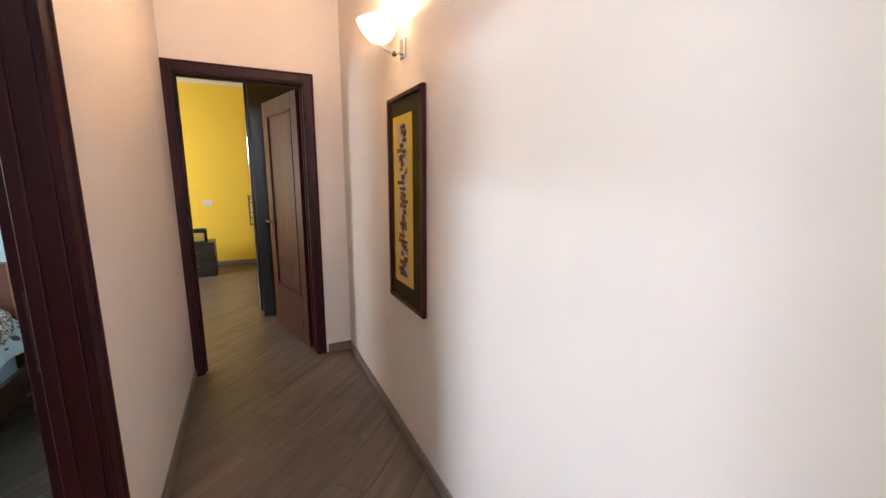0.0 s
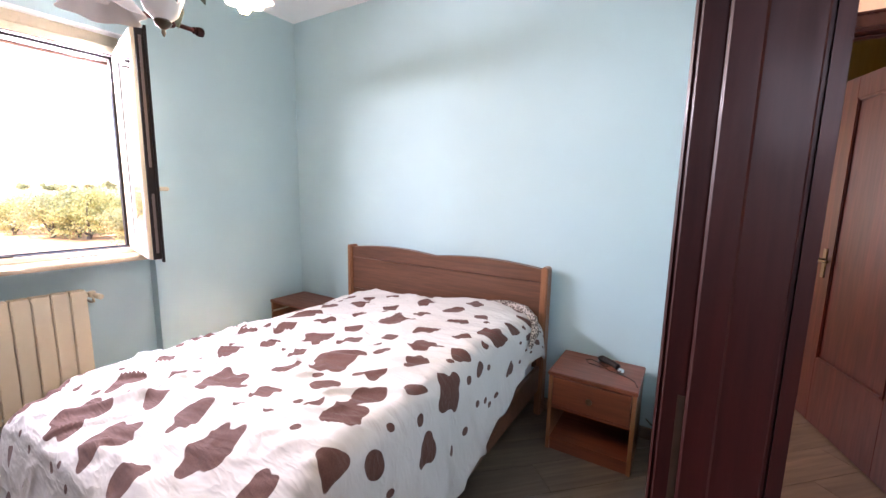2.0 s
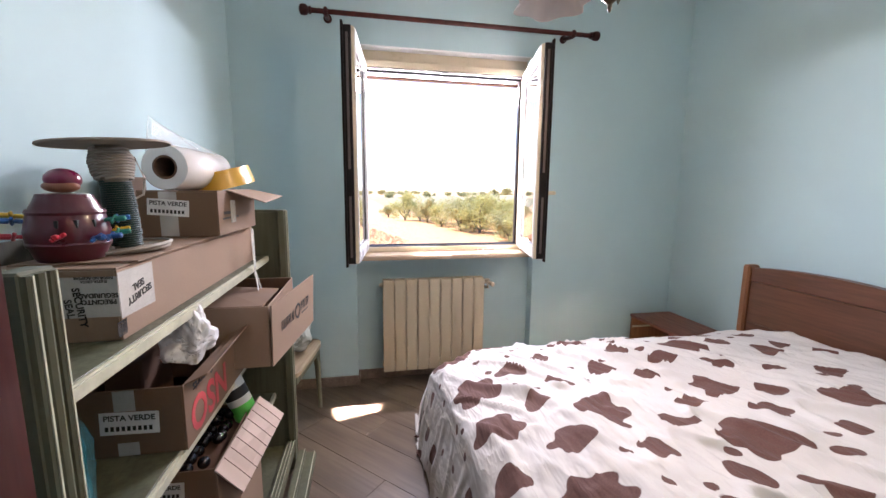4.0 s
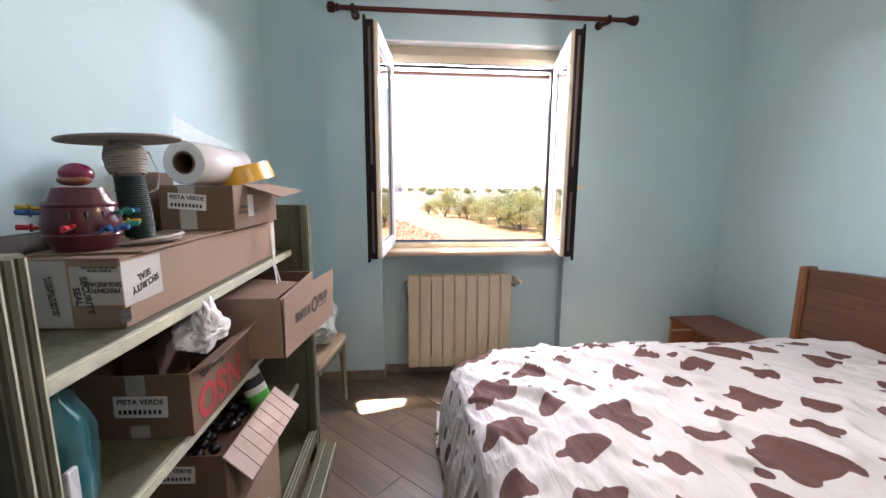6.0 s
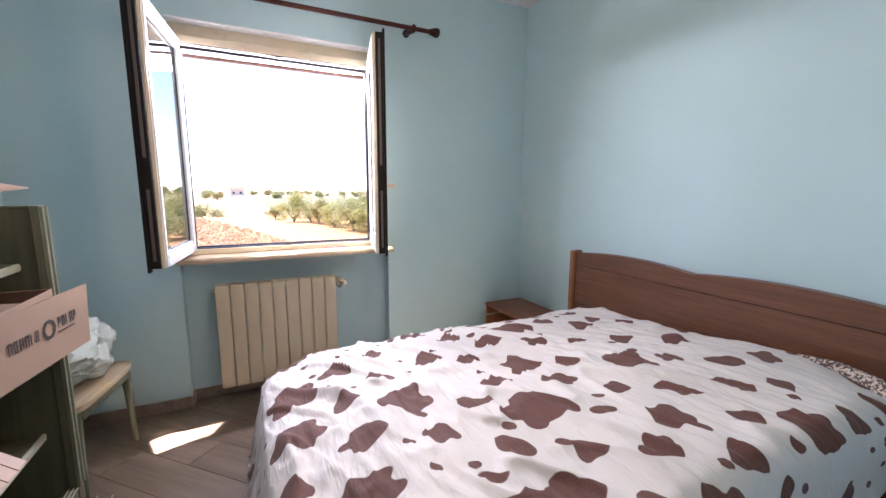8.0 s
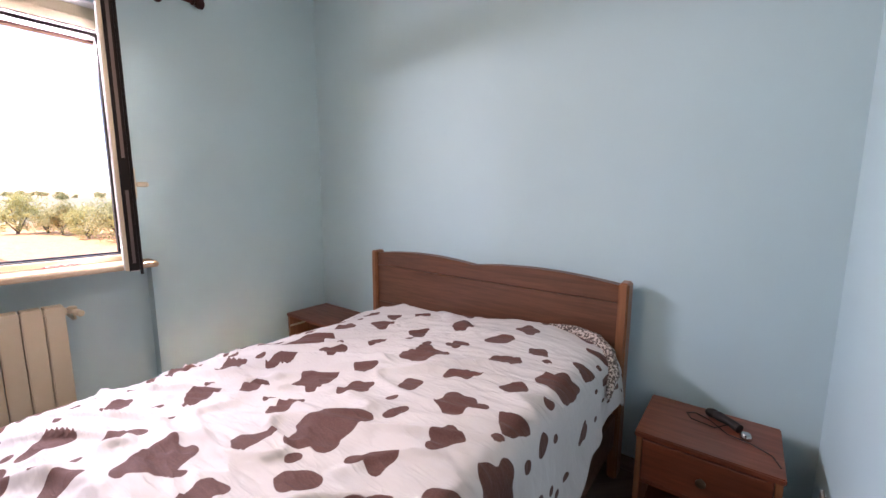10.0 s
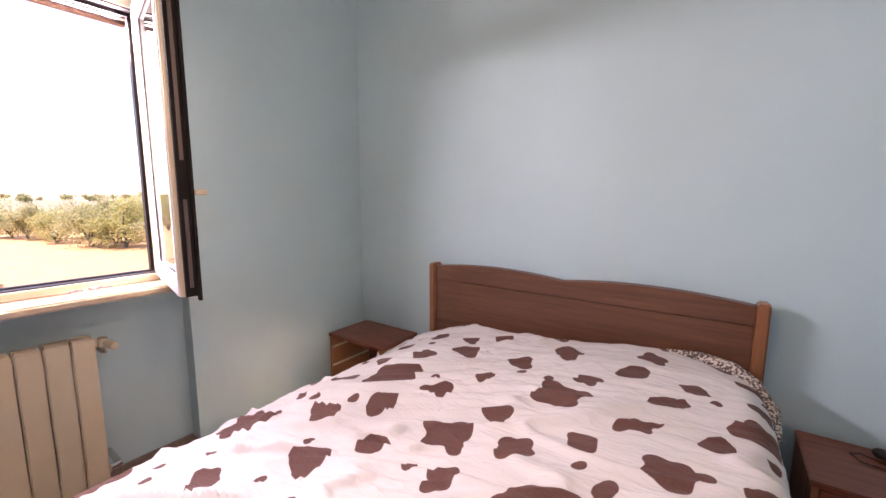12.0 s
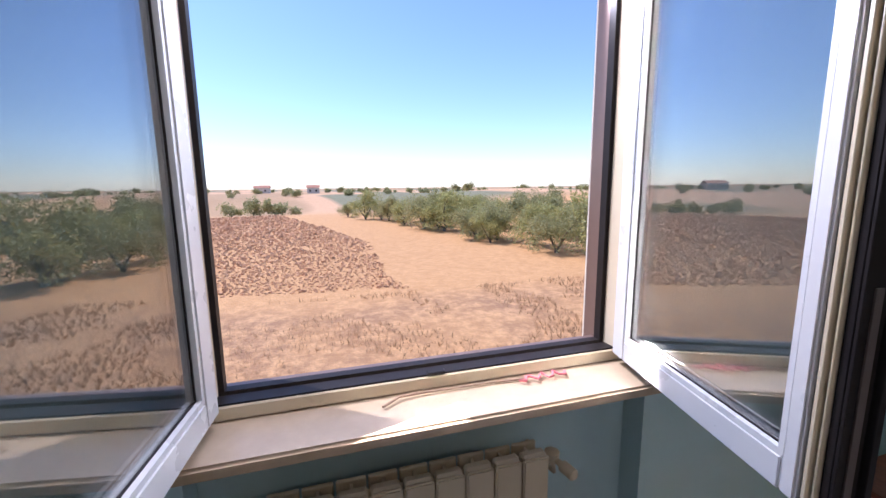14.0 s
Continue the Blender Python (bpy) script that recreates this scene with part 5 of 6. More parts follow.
for k, (a, b, c, d) in enumerate((((-3.16, 1.19, 1.50), (-3.20, 1.19, 1.635), (-3.52, 1.25, 1.53), (-3.53, 1.23, 1.42)), ((-3.17, 1.21, 1.57), (-3.19, 1.205, 1.61), (-3.52, 1.31, 1.53), (-3.53, 1.32, 1.47)))):
    bm = bmesh.new()
    slab(bm, [a, b, c, d], 0.001)
    bmesh.ops.subdivide_edges(bm, edges=bm.edges[:], cuts=4, use_grid_fill=True)
    for v in bm.verts:
        v.co += Vector((0, 0.012, 0.006)) * noise.noise(v.co * 9 + Vector((k, 0, 0)))
    smooth(part("sheet", bm, film_material("clear_sheet_film", (0.9, 0.92, 0.94), 0.10, 0.06), sheet), 30)
    bm = bmesh.new()
    tube(bm, [a, b, c, d], 0.0012, 5)
    part("sheet_rim", bm, film_material("sheet_rim_film", (0.95, 0.96, 0.97), 0.4, 0.1), sheet)
tagged(boxes("carton_sheet", [((-3.24, 1.135, 1.2325), (-3.00, 1.145, 1.43))], card_dark, None, 0.002), "brown cardboard sheet leaning on the wall behind the reel", "cardboard sheet")
bpy.data.objects["carton_sheet.002"].matrix_world = pose(0, 0.0, 0.0)

# ---- stool ----
stool = thing("stool", (-3.93, 1.38, 0), "green-painted wooden stool with a worn plywood seat", "stool", turn=-9.5)
sg = green_paint
bm = bmesh.new()
outline = []
for k in range(40):
    a = 2 * math.pi * k / 40
    c, s = math.cos(a), math.sin(a)
    outline.append(bm.verts.new((0.265 * math.copysign(abs(c) ** 0.28, c), 0.215 * math.copysign(abs(s) ** 0.28, s), 0.425)))
f = bm.faces.new(outline)
up = bmesh.ops.extrude_face_region(bm, geom=[f])
for v in [g for g in up["geom"] if isinstance(g, bmesh.types.BMVert)]:
    v.co.z = 0.45
bmesh.ops.recalc_face_normals(bm, faces=bm.faces)
part("seat", bm, wood("worn_plywood", (0.30, 0.22, 0.14), (0.46, 0.37, 0.25), "x", 0.45), stool, "worn pale plywood seat")
for x in (-0.235, 0.235):
    for y in (-0.185, 0.185):
        bm = bmesh.new()
        tube(bm, [(x * 0.93, y * 0.93, 0.424), (x * 0.96, y * 0.96, 0.30), (x, y, 0.0)], [0.026, 0.019, 0.013], 10)
        smooth(part("leg", bm, sg, stool), 40)
for y in (-0.19, 0.19):
    boxes("apron", [((-0.21, y - 0.008, 0.375), (0.21, y + 0.008, 0.4245))], sg, stool, 0.002)
for x in (-0.225, 0.225):
    boxes("apron", [((x - 0.008, -0.17, 0.375), (x + 0.008, 0.17, 0.4245))], sg, stool, 0.002)
tagged(crumple("orange_thing", (-3.70, 1.37, 0.001), (0.05, 0.05, 0.12), surface("orange_plastic", (0.75, 0.30, 0.03), 0.35), "small orange plastic container on the floor behind the bookcase", "container", 21), "small orange plastic container on the floor by the bookcase")

# ---- chandelier ----
chand = thing("chandelier", (-2.46, 2.43, H), "bronze chandelier with a frosted bowl and flower-shaped glass shades", "chandelier")
shade_glass = surface("frosted_glass", (0.86, 0.80, 0.76), 0.35, 0, 0.05, 20)
for _m in (shade_glass,):
    _m.node_tree.nodes["Principled BSDF"].inputs["Subsurface Weight"].default_value = 0.0
bm = bmesh.new()
capped(bm, [(0.06, 0), (0.055, -0.02), (0.02, -0.045), (0.008, -0.05)][::-1], 24)
smooth(part("ceiling_rose", bm, bronze, chand))
bm = bmesh.new()
tube(bm, [(0, 0, -0.05), (0, 0, -0.86)], 0.007, 10)
smooth(part("stem", bm, bronze, chand))
bm = bmesh.new()
lathe(bm, [(0.016, -1.012), (0.034, -0.995), (0.045, -0.965), (0.058, -0.92), (0.075, -0.885), (0.082, -0.865), (0.079, -0.865), (0.055, -0.918), (0.040, -0.965), (0.014, -1.005)], 32)
smooth(part("bowl", bm, shade_glass, chand, "frosted glass bowl"))
bm = bmesh.new()
capped(bm, [(0.002, -1.048), (0.005, -1.040), (0.004, -1.032), (0.016, -1.022), (0.020, -1.014), (0.017, -1.008)], 16)
smooth(part("finial", bm, bronze, chand))
for k, (turn, rad_m, dz) in enumerate(((115, 0.345, 0.055), (235, 0.345, 0.06), (355, 0.345, 0.06), (228, 0.125, -0.145))):
    e = Matrix.Translation((0, 0, dz)) @ Matrix.Rotation(radians(turn), 4, "Z")
    bm = bmesh.new()
    bend = ((0.01, 0, -0.80), (0.08, 0, -0.86), (0.16, 0, -0.83), (0.22, 0, -0.70), (rad_m - 0.02, 0, -0.68), (rad_m, 0, -0.72), (rad_m, 0, -0.745)) if rad_m > 0.2 else ((0.008, 0, -0.72), (0.05, 0, -0.68), (0.10, 0, -0.69), (rad_m, 0, -0.72), (rad_m, 0, -0.745))
    tube(bm, [e @ Vector(p) for p in bend], 0.006, 8)
    arm = smooth(part("arm", bm, bronze, chand))
    bm = bmesh.new()
    lathe(bm, [(0.018, -0.735), (0.030, -0.75), (0.040, -0.78), (0.053, -0.815), (0.082, -0.862), (0.080, -0.862), (0.050, -0.815), (0.036, -0.78)], 48, e @ Matrix.Translation((rad_m, 0, 0)), lambda a, j: 1 + (0.12 if 3 < j < 6 else 0.03) * math.cos(6 * a))
    smooth(part("shade", bm, shade_glass, arm, "flower-shaped frosted glass shade"))
    bm = bmesh.new()
    low_z = -0.905 if k == 0 else -0.84
    capped(bm, [(0.014, low_z), (0.019, low_z + 0.01), (0.019, -0.80), (0.012, -0.745)], 16, e @ Matrix.Translation((rad_m, 0, 0)))
    smooth(part("bulb", bm, glow("lit_bulb", (1.0, 0.70, 0.33), 5) if k == 0 else shade_glass, arm, "lit warm bulb" if k == 0 else "unlit bulb"))
for a, zz in ((20, 0.0), (350, -0.02), (140, 0.0)):
    bm = bmesh.new()
    e = Matrix.Translation((0, 0, zz)) @ Matrix.Rotation(radians(a), 4, "Z")
    slab(bm, [e @ Vector((0.07, -0.012, -0.88)), e @ Vector((0.10, -0.022, -0.95)), e @ Vector((0.125, 0.0, -0.985)), e @ Vector((0.105, 0.022, -0.92))], 0.004)
    part("leaf", bm, surface("dark_green_enamel", (0.03, 0.05, 0.03), 0.4), chand, "dark green metal leaf")

# ---- on the bedside table ----
hs = thing("headset", (0, 0, 0), "black headset with its thin cable on the bedside table", "headset")
bm = bmesh.new()
tube(bm, [(-1.60, 4.20, 0.456), (-1.64, 4.14, 0.457), (-1.72, 4.16, 0.456), (-1.74, 4.20, 0.457), (-1.71, 4.22, 0.456), (-1.66, 4.19, 0.457), (-1.60, 4.12, 0.456), (-1.53, 4.10, 0.457), (-1.47, 4.06, 0.456), (-1.45, 4.00, 0.456)], 0.0022, 6)
smooth(part("cable", bm, rubber, hs))
bm = bmesh.new()
tube(bm, [(-1.66, 4.235, 0.468), (-1.63, 4.21, 0.474), (-1.60, 4.19, 0.474), (-1.565, 4.16, 0.47)], [0.013, 0.019, 0.016, 0.018], 10)
smooth(part("body", bm, rubber, hs))
bm = bmesh.new()
capped(bm, [(0.018, 0), (0.020, 0.012), (0.014, 0.022)], 16, Matrix.Translation((-1.545, 4.13, 0.4535)))
smooth(part("earpiece", bm, metal, hs, "silver-grey earpiece"))
bm = bmesh.new()
bmesh.ops.create_uvsphere(bm, u_segments=14, v_segments=8, radius=0.022, matrix=Matrix.Translation((-1.655, 4.232, 0.470)) @ Matrix.Diagonal((1.2, 1.0, 0.8, 1)))
smooth(part("earpiece", bm, rubber, hs, "black earpiece"))
bm = bmesh.new()
tube(bm, [(-1.335, 3.99, 0.30), (-1.36, 3.98, 0.285), (-1.375, 3.975, 0.295), (-1.40, 3.99, 0.31)], 0.003, 6)
tagged(smooth(part("wall_cable", bm, rubber)), "short dark cable end at the wall by the table", "cable")
blanket = bmesh.new()
tube(blanket, [(-2.34, 4.19, 0.705), (-2.22, 4.185, 0.71), (-2.11, 4.165, 0.695), (-2.04, 4.11, 0.665), (-1.99, 4.01, 0.62), (-1.975, 3.90, 0.575)], [0.010, 0.022, 0.029, 0.031, 0.026, 0.010], 14)
pm, pnt, pb = nodes_of("spotted_pillow_cloth")
pv = coords(pnt)
pn = noise_of(pnt, pv, 110, 2)
pnt.links.new(mix(pnt, ramp(pnt, pn, 0.46, 0.50), (0.50, 0.43, 0.37), (0.08, 0.06, 0.05)), pb.inputs["Base Color"])
pb.inputs["Roughness"].default_value = 0.9
socket = thing("wall_socket", (E - 0.001, 4.10, 0.30), "white plastic wall socket with a dark plug by the bedside table", "wall socket")
boxes("plate", [((-0.010, -0.06, -0.04), (0, 0.06, 0.04))], white_pvc, socket, 0.003)
boxes("plug", [((-0.045, -0.018, -0.015), (-0.0105, 0.018, 0.015))], rubber, socket, 0.005, "black plug")
pillow = tagged(smooth(part("pillow", blanket, pm), 60), "pillow in dark-flecked cloth peeping out under the duvet", "pillow")

# ---- hall: framed print and wall lamp ----
pic = thing("framed_print", (-0.069, 2.967, 1.31), "tall framed print, yellow strip with dark figures, brown frame", "picture")
py, pz = 0.230, 0.515
for a, b in (((-0.022, -py, -pz), (0, -py + 0.022, pz)), ((-0.022, py - 0.022, -pz), (0, py, pz)), ((-0.022, -py + 0.022, -pz), (0, py - 0.022, -pz + 0.02)), ((-0.022, -py + 0.022, pz - 0.02), (0, py - 0.022, pz))):
    boxes("frame", [(a, b)], mahogany_panel, pic, 0.003)
boxes("mount", [((-0.010, -py + 0.022, -pz + 0.02), (-0.001, py - 0.022, pz - 0.02))], surface("dark_olive_mount", (0.010, 0.009, 0.005), 0.45, 0, 0.1, 4), pic)
boxes("yellow_strip", [((-0.0115, -0.095, -0.41), (-0.0102, 0.160, 0.42))], surface("yellow_print", (0.62, 0.42, 0.02), 0.35, 0, 0.05, 4), pic)
bpy.data.materials["dark_olive_mount"].node_tree.nodes["Principled BSDF"].inputs["Specular IOR Level"].default_value = 0.15
beige, wine = surface("beige_print", (0.55, 0.42, 0.33), 0.5), surface("wine_print", (0.13, 0.03, 0.04), 0.5)
rnd = random.Random(8)
def bars(x, seed, pieces):
    """Small blocky marks in a column: bars, stems and crossed strokes."""
    rnd, spans = random.Random(seed), []
    for k in range(pieces):
        z = -0.375 + 0.75 * (k + 0.5) / pieces
        a = rnd.uniform(-0.035, 0.03)
        b = a + rnd.choice((0.02, 0.045, 0.075))
        spans.append(((x, a, z - rnd.uniform(0.004, 0.016)), (x - 0.0009, b, z + rnd.uniform(0.004, 0.016))))
    return spans
boxes("figure_ground", [((-0.0116, -0.045 + rnd.uniform(0, 0.008), -0.385 + 0.112 * k), (-0.0123, 0.110 - rnd.uniform(0, 0.01), -0.385 + 0.112 * k + rnd.uniform(0.09, 0.104))) for k in range(7)], beige, pic, label="beige ground of the figures")
boxes("figure", bars(-0.0124, 3, 34), wine, pic, label="dark abstract figures", kind="stuff")
boxes("figure", bars(-0.0134, 5, 26), ink, pic, label="black abstract strokes", kind="stuff")

wl = thing("wall_lamp", (-0.0685, 2.985, 2.02), "lit wall lamp with an alabaster glass bowl", "wall lamp")
bm = bmesh.new()
box(bm, (-0.014, -0.03, -0.045), (0, 0.03, 0.045), 0.004)
part("wall_plate", bm, metal, wl)
bm = bmesh.new()
tube(bm, [(-0.012, 0, -0.02), (-0.05, 0, -0.03), (-0.10, 0, -0.012), (-0.115, 0, 0.01)], 0.006, 8)
smooth(part("arm", bm, metal, wl))
bm = bmesh.new()
capped(bm, [(0.006, -0.034), (0.012, -0.026), (0.010, -0.016), (0.006, -0.012)], 14, Matrix.Translation((-0.05, 0, -0.005)))
smooth(part("knob", bm, bronze, wl))
lm, lnt, lb = nodes_of("alabaster_glow")
lv = coords(lnt)
ln = noise_of(lnt, lv, 12, 4, 0.6, 1.5)
lnt.links.new(mix(lnt, ramp(lnt, ln, 0.35, 0.7), (1.0, 0.78, 0.42), (1.0, 0.55, 0.18)), lb.inputs["Emission Color"])
lb.inputs["Base Color"].default_value = (0.85, 0.7, 0.5, 1)
lb.inputs["Emission Strength"].default_value = 0.55
bm = bmesh.new()
lathe(bm, [(0.015, 0.0), (0.045, 0.012), (0.070, 0.042), (0.091, 0.083), (0.096, 0.098), (0.092, 0.098), (0.067, 0.045), (0.042, 0.016), (0.015, 0.005)], 40, Matrix.Translation((-0.112, 0, 0.006)) @ Matrix.Rotation(radians(-6), 4, "Y"))
smooth(part("bowl", bm, lm, wl, "alabaster glass bowl, lit from inside"))

# ---- the further room ----
wr = thing("wardrobe", (0, 0, 0), "tall black wardrobe with mirrored doors and slim handles", "wardrobe")
boxes("body", [((-0.70, 5.50, 0.0), (YE - 0.005, 7.70, 2.55))], black_wood, wr, 0.004)
for k in range(3):
    y = 5.53 + 0.72 * k
    d = boxes("mirror_door", [((-0.728, y, 0.06), (-0.704, y + 0.70, 2.5))], black_wood, wr, 0.002)
    boxes("mirror", [((-0.7315, y + 0.05, 0.12), (-0.7285, y + 0.65, 2.44))], mirror, d, label="mirror pane")
    boxes("handle", [((-0.765, y + 0.02, 0.95), (-0.752, y + 0.035, 1.2)), ((-0.752, y + 0.022, 0.96), (-0.7285, y + 0.033, 0.972)), ((-0.752, y + 0.022, 1.178), (-0.7285, y + 0.033, 1.19))], bronze, d, 0.002, "slim dark metal bar handle")
ns = thing("night_cabinet", (-1.73, 7.66, 0), "small black bedside cabinet with two drawers", "bedside cabinet")
boxes("body", [((0, 0.02, 0.0), (0.48, 0.40, 0.50))], black_wood, ns, 0.003)
for z in (0.06, 0.26):
    d = boxes("drawer", [((0.012, 0.0, z), (0.468, 0.019, z + 0.185))], black_wood, ns, 0.003)
    boxes("handle", [((0.19, -0.018, z + 0.10), (0.29, -0.001, z + 0.112))], metal, d, 0.002, "chrome bar handle")
rb = thing("radio", (-1.62, 7.72, 0.501), "dark radio with a silver front on the black cabinet", "radio")
boxes("body", [((0, 0, 0), (0.28, 0.14, 0.19))], rubber, rb, 0.01, segments=2)
boxes("front", [((0.03, -0.004, 0.02), (0.25, -0.001, 0.14))], metal, rb, 0.002)
boxes("wall_switch", [((-1.40, YN - 0.012, 0.98), (-1.28, YN, 1.06))], white_pvc, None, 0.004)
tagged(bpy.data.objects["wall_switch"], "white plastic switch plate on the yellow wall", "light switch")


# ---- outdoors ----
GZ = -3.0


def ground_height(x, y):
    """The land: nearly level by the house, then low hills."""
    d = math.hypot(x + 4.4, y - 2.4)
    far = max(0.0, d - 90)
    z = GZ + 0.25 * noise.noise(Vector((x * 0.03, y * 0.03, 4)))
    z -= 2.6 * math.exp(-((d - 120) / 40) ** 2)
    z += 3.2 * (1 - math.exp(-(far / 150) ** 2)) * (0.7 + 0.9 * noise.noise(Vector((x * 0.004, y * 0.004, 9))))
    z += 5.0 * math.exp(-(((x + 120) / 60) ** 2 + ((y - 72) / 42) ** 2))
    return z


def in_plough(x, y):
    """Inside the ploughed field, its edge a little uneven."""
    w = 0.5 * noise.noise(Vector((x * 0.4, y * 0.4, 2)))
    if x > -21.0 + w - 0.34 * (5 - y) * 0.3 or x < -92:
        return False
    edge = 5.3 + 0.5 * w if x > -36 else 5.6 - (-36 - x) * 0.24
    return y < edge + w


def ground():
    def axis(lo, hi, mid, near, growth):
        out, p, s = [mid], mid, near
        while p < hi:
            p += s
            s *= growth
            out.append(p)
        p, s = mid, near
        while p > lo:
            p -= s
            s *= growth
            out.insert(0, p)
        return out
    xs, ys = axis(-1800, 1500, -16, 0.9, 1.05), axis(-1600, 1600, 2, 0.9, 1.055)
    verts = [(x, y, ground_height(x, y) - (0.02 if -4.8 < x < 0.3 else 0)) for x in xs for y in ys]
    n = len(ys)
    faces = [(i * n + j, (i + 1) * n + j, (i + 1) * n + j + 1, i * n + j + 1) for i in range(len(xs) - 1) for j in range(n - 1)]
    me = bpy.data.meshes.new("ground")
    me.from_pydata(verts, [], faces)
    m, nt, b = nodes_of("dry_land")
    v = coords(nt, world_space=True)
    sep = nt.nodes.new("ShaderNodeSeparateXYZ")
    nt.links.new(v, sep.inputs[0])
    n1, n2, n3 = noise_of(nt, v, 0.25, 5), noise_of(nt, v, 2.2, 6, 0.65), noise_of(nt, v, 11, 4, 0.7)
    field = noise_of(nt, coords(nt, (0.006, 0.016, 0), world_space=True), 1.0, 1, 0.4)
    stubble = mix(nt, ramp(nt, n2, 0.35, 0.65), (0.52, 0.275, 0.105), (0.63, 0.35, 0.145))
    weeds = mix(nt, ramp(nt, n2, 0.42, 0.62), (0.33, 0.175, 0.085), (0.60, 0.345, 0.16))
    near = ramp(nt, sep.outputs[0], -20.5, -17.5)
    near_m = nt.nodes.new("ShaderNodeMath")
    near_m.operation = "MULTIPLY"
    nt.links.new(near, near_m.inputs[0])
    nt.links.new(ramp(nt, n1, 0.35, 0.6, 0.45, 1.0), near_m.inputs[1])
    col = mix(nt, near_m.outputs[0], stubble, weeds)
    fields = mix(nt, ramp(nt, field, 0.42, 0.46), (0.40, 0.25, 0.12), (0.60, 0.36, 0.19))
    fields = mix(nt, ramp(nt, field, 0.53, 0.56), fields, (0.20, 0.19, 0.10))
    col = mix(nt, ramp(nt, sep.outputs[0], -125, -95), fields, col)
    col = mix(nt, ramp(nt, n3, 0.45, 0.7, 0, 0.35), col, (0.20, 0.125, 0.07))
    nt.links.new(col, b.inputs["Base Color"])
    b.inputs["Roughness"].default_value = 0.95
    bump(nt, b, n3, 0.8, 0.08)
    me.materials.append(m)
    ob = new("ground", me)
    for p in me.polygons:
        p.use_smooth = True
    return tagged(ob, "dry stubble land with low hills and a strip of withered grass", kind="structure")


ground()
soil_m, soil_nt, soil_b = nodes_of("ploughed_soil")
sv = coords(soil_nt, world_space=True)
soil_nt.links.new(mix(soil_nt, ramp(soil_nt, noise_of(soil_nt, sv, 1.6, 5, 0.7), 0.35, 0.65), (0.40, 0.195, 0.095), (0.64, 0.37, 0.19)), soil_b.inputs["Base Color"])
soil_b.inputs["Roughness"].default_value = 0.95
bump(soil_nt, soil_b, noise_of(soil_nt, sv, 9, 5, 0.7), 0.9, 0.06)


def ploughed():
    """The ploughed field: a broken sheet of furrow slices and clods, coarser with distance."""
    rnd = np.random.RandomState(3)
    verts, faces = [], []
    x = -20.6
    while x > -92:
        d = -x
        step = max(0.16, 0.0075 * d)
        ys = np.arange(-0.85 * d - 6, 9, step * 1.15)
        for y in ys:
            px, py = x + rnd.uniform(-0.6, 0.6) * step, y + rnd.uniform(-0.6, 0.6) * step
            if not in_plough(px, py) or rnd.rand() < 0.12:
                continue
            s = step * rnd.uniform(0.35, 1.0) * (1.2 if rnd.rand() < 0.12 else 0.7)
            z = ground_height(px, py)
            h = min(s * rnd.uniform(0.3, 0.75), 0.28)
            k = len(verts)
            turn = rnd.uniform(0, 6.28)
            n = 5
            for i in range(n):
                a = turn + 2 * math.pi * i / n
                r = s * rnd.uniform(0.65, 1.1)
                verts.append((px + r * math.cos(a), py + r * math.sin(a), z - 0.03))
            for i in range(n):
                a = turn + 0.4 + 2 * math.pi * i / n
                r = s * rnd.uniform(0.25, 0.6)
                verts.append((px + r * math.cos(a), py + r * math.sin(a), z + h * rnd.uniform(0.6, 1.1)))
            for i in range(n):
                j = (i + 1) % n
                faces.append((k + i, k + j, k + n + j, k + n + i))
            faces.append(tuple(k + n + i for i in range(n)))
        x -= step * 0.95
    me = bpy.data.meshes.new("clods")
    me.from_pydata(verts, [], faces)
    me.materials.append(soil_m)
    return tagged(new("clods", me), "reddish-brown clods of the ploughed field", "soil clods", kind="stuff")


ploughed()


def tufts():
    """Withered grass and stalks on the strip by the house, and a few weeds on the stubble."""
    rnd = np.random.RandomState(7)
    verts, faces = [], []
    for _ in range(9000):
        x, y = rnd.uniform(-20, -8), rnd.uniform(-14, 16)
        if noise.noise(Vector((x * 0.35, y * 0.35, 5))) < -0.05:
            continue
        z, h = ground_height(x, y), rnd.uniform(0.06, 0.28)
        for _ in range(3):
            a, lean = rnd.uniform(0, 6.28), rnd.uniform(0.1, 0.8) * h
            w = 0.012
            k = len(verts)
            verts += [(x - w, y, z - 0.02), (x + w, y + w, z - 0.02), (x + lean * math.cos(a), y + lean * math.sin(a), z + h)]
            faces.append((k, k + 1, k + 2))
    me = bpy.data.meshes.new("dry_grass")
    me.from_pydata(verts, [], faces)
    me.materials.append(surface("straw", (0.46, 0.28, 0.14), 0.9, 0, 0.4, 0.6, world_space=True))
    tagged(new("dry_grass", me), "withered brown grass by the field track", "dry grass", kind="stuff")


tufts()

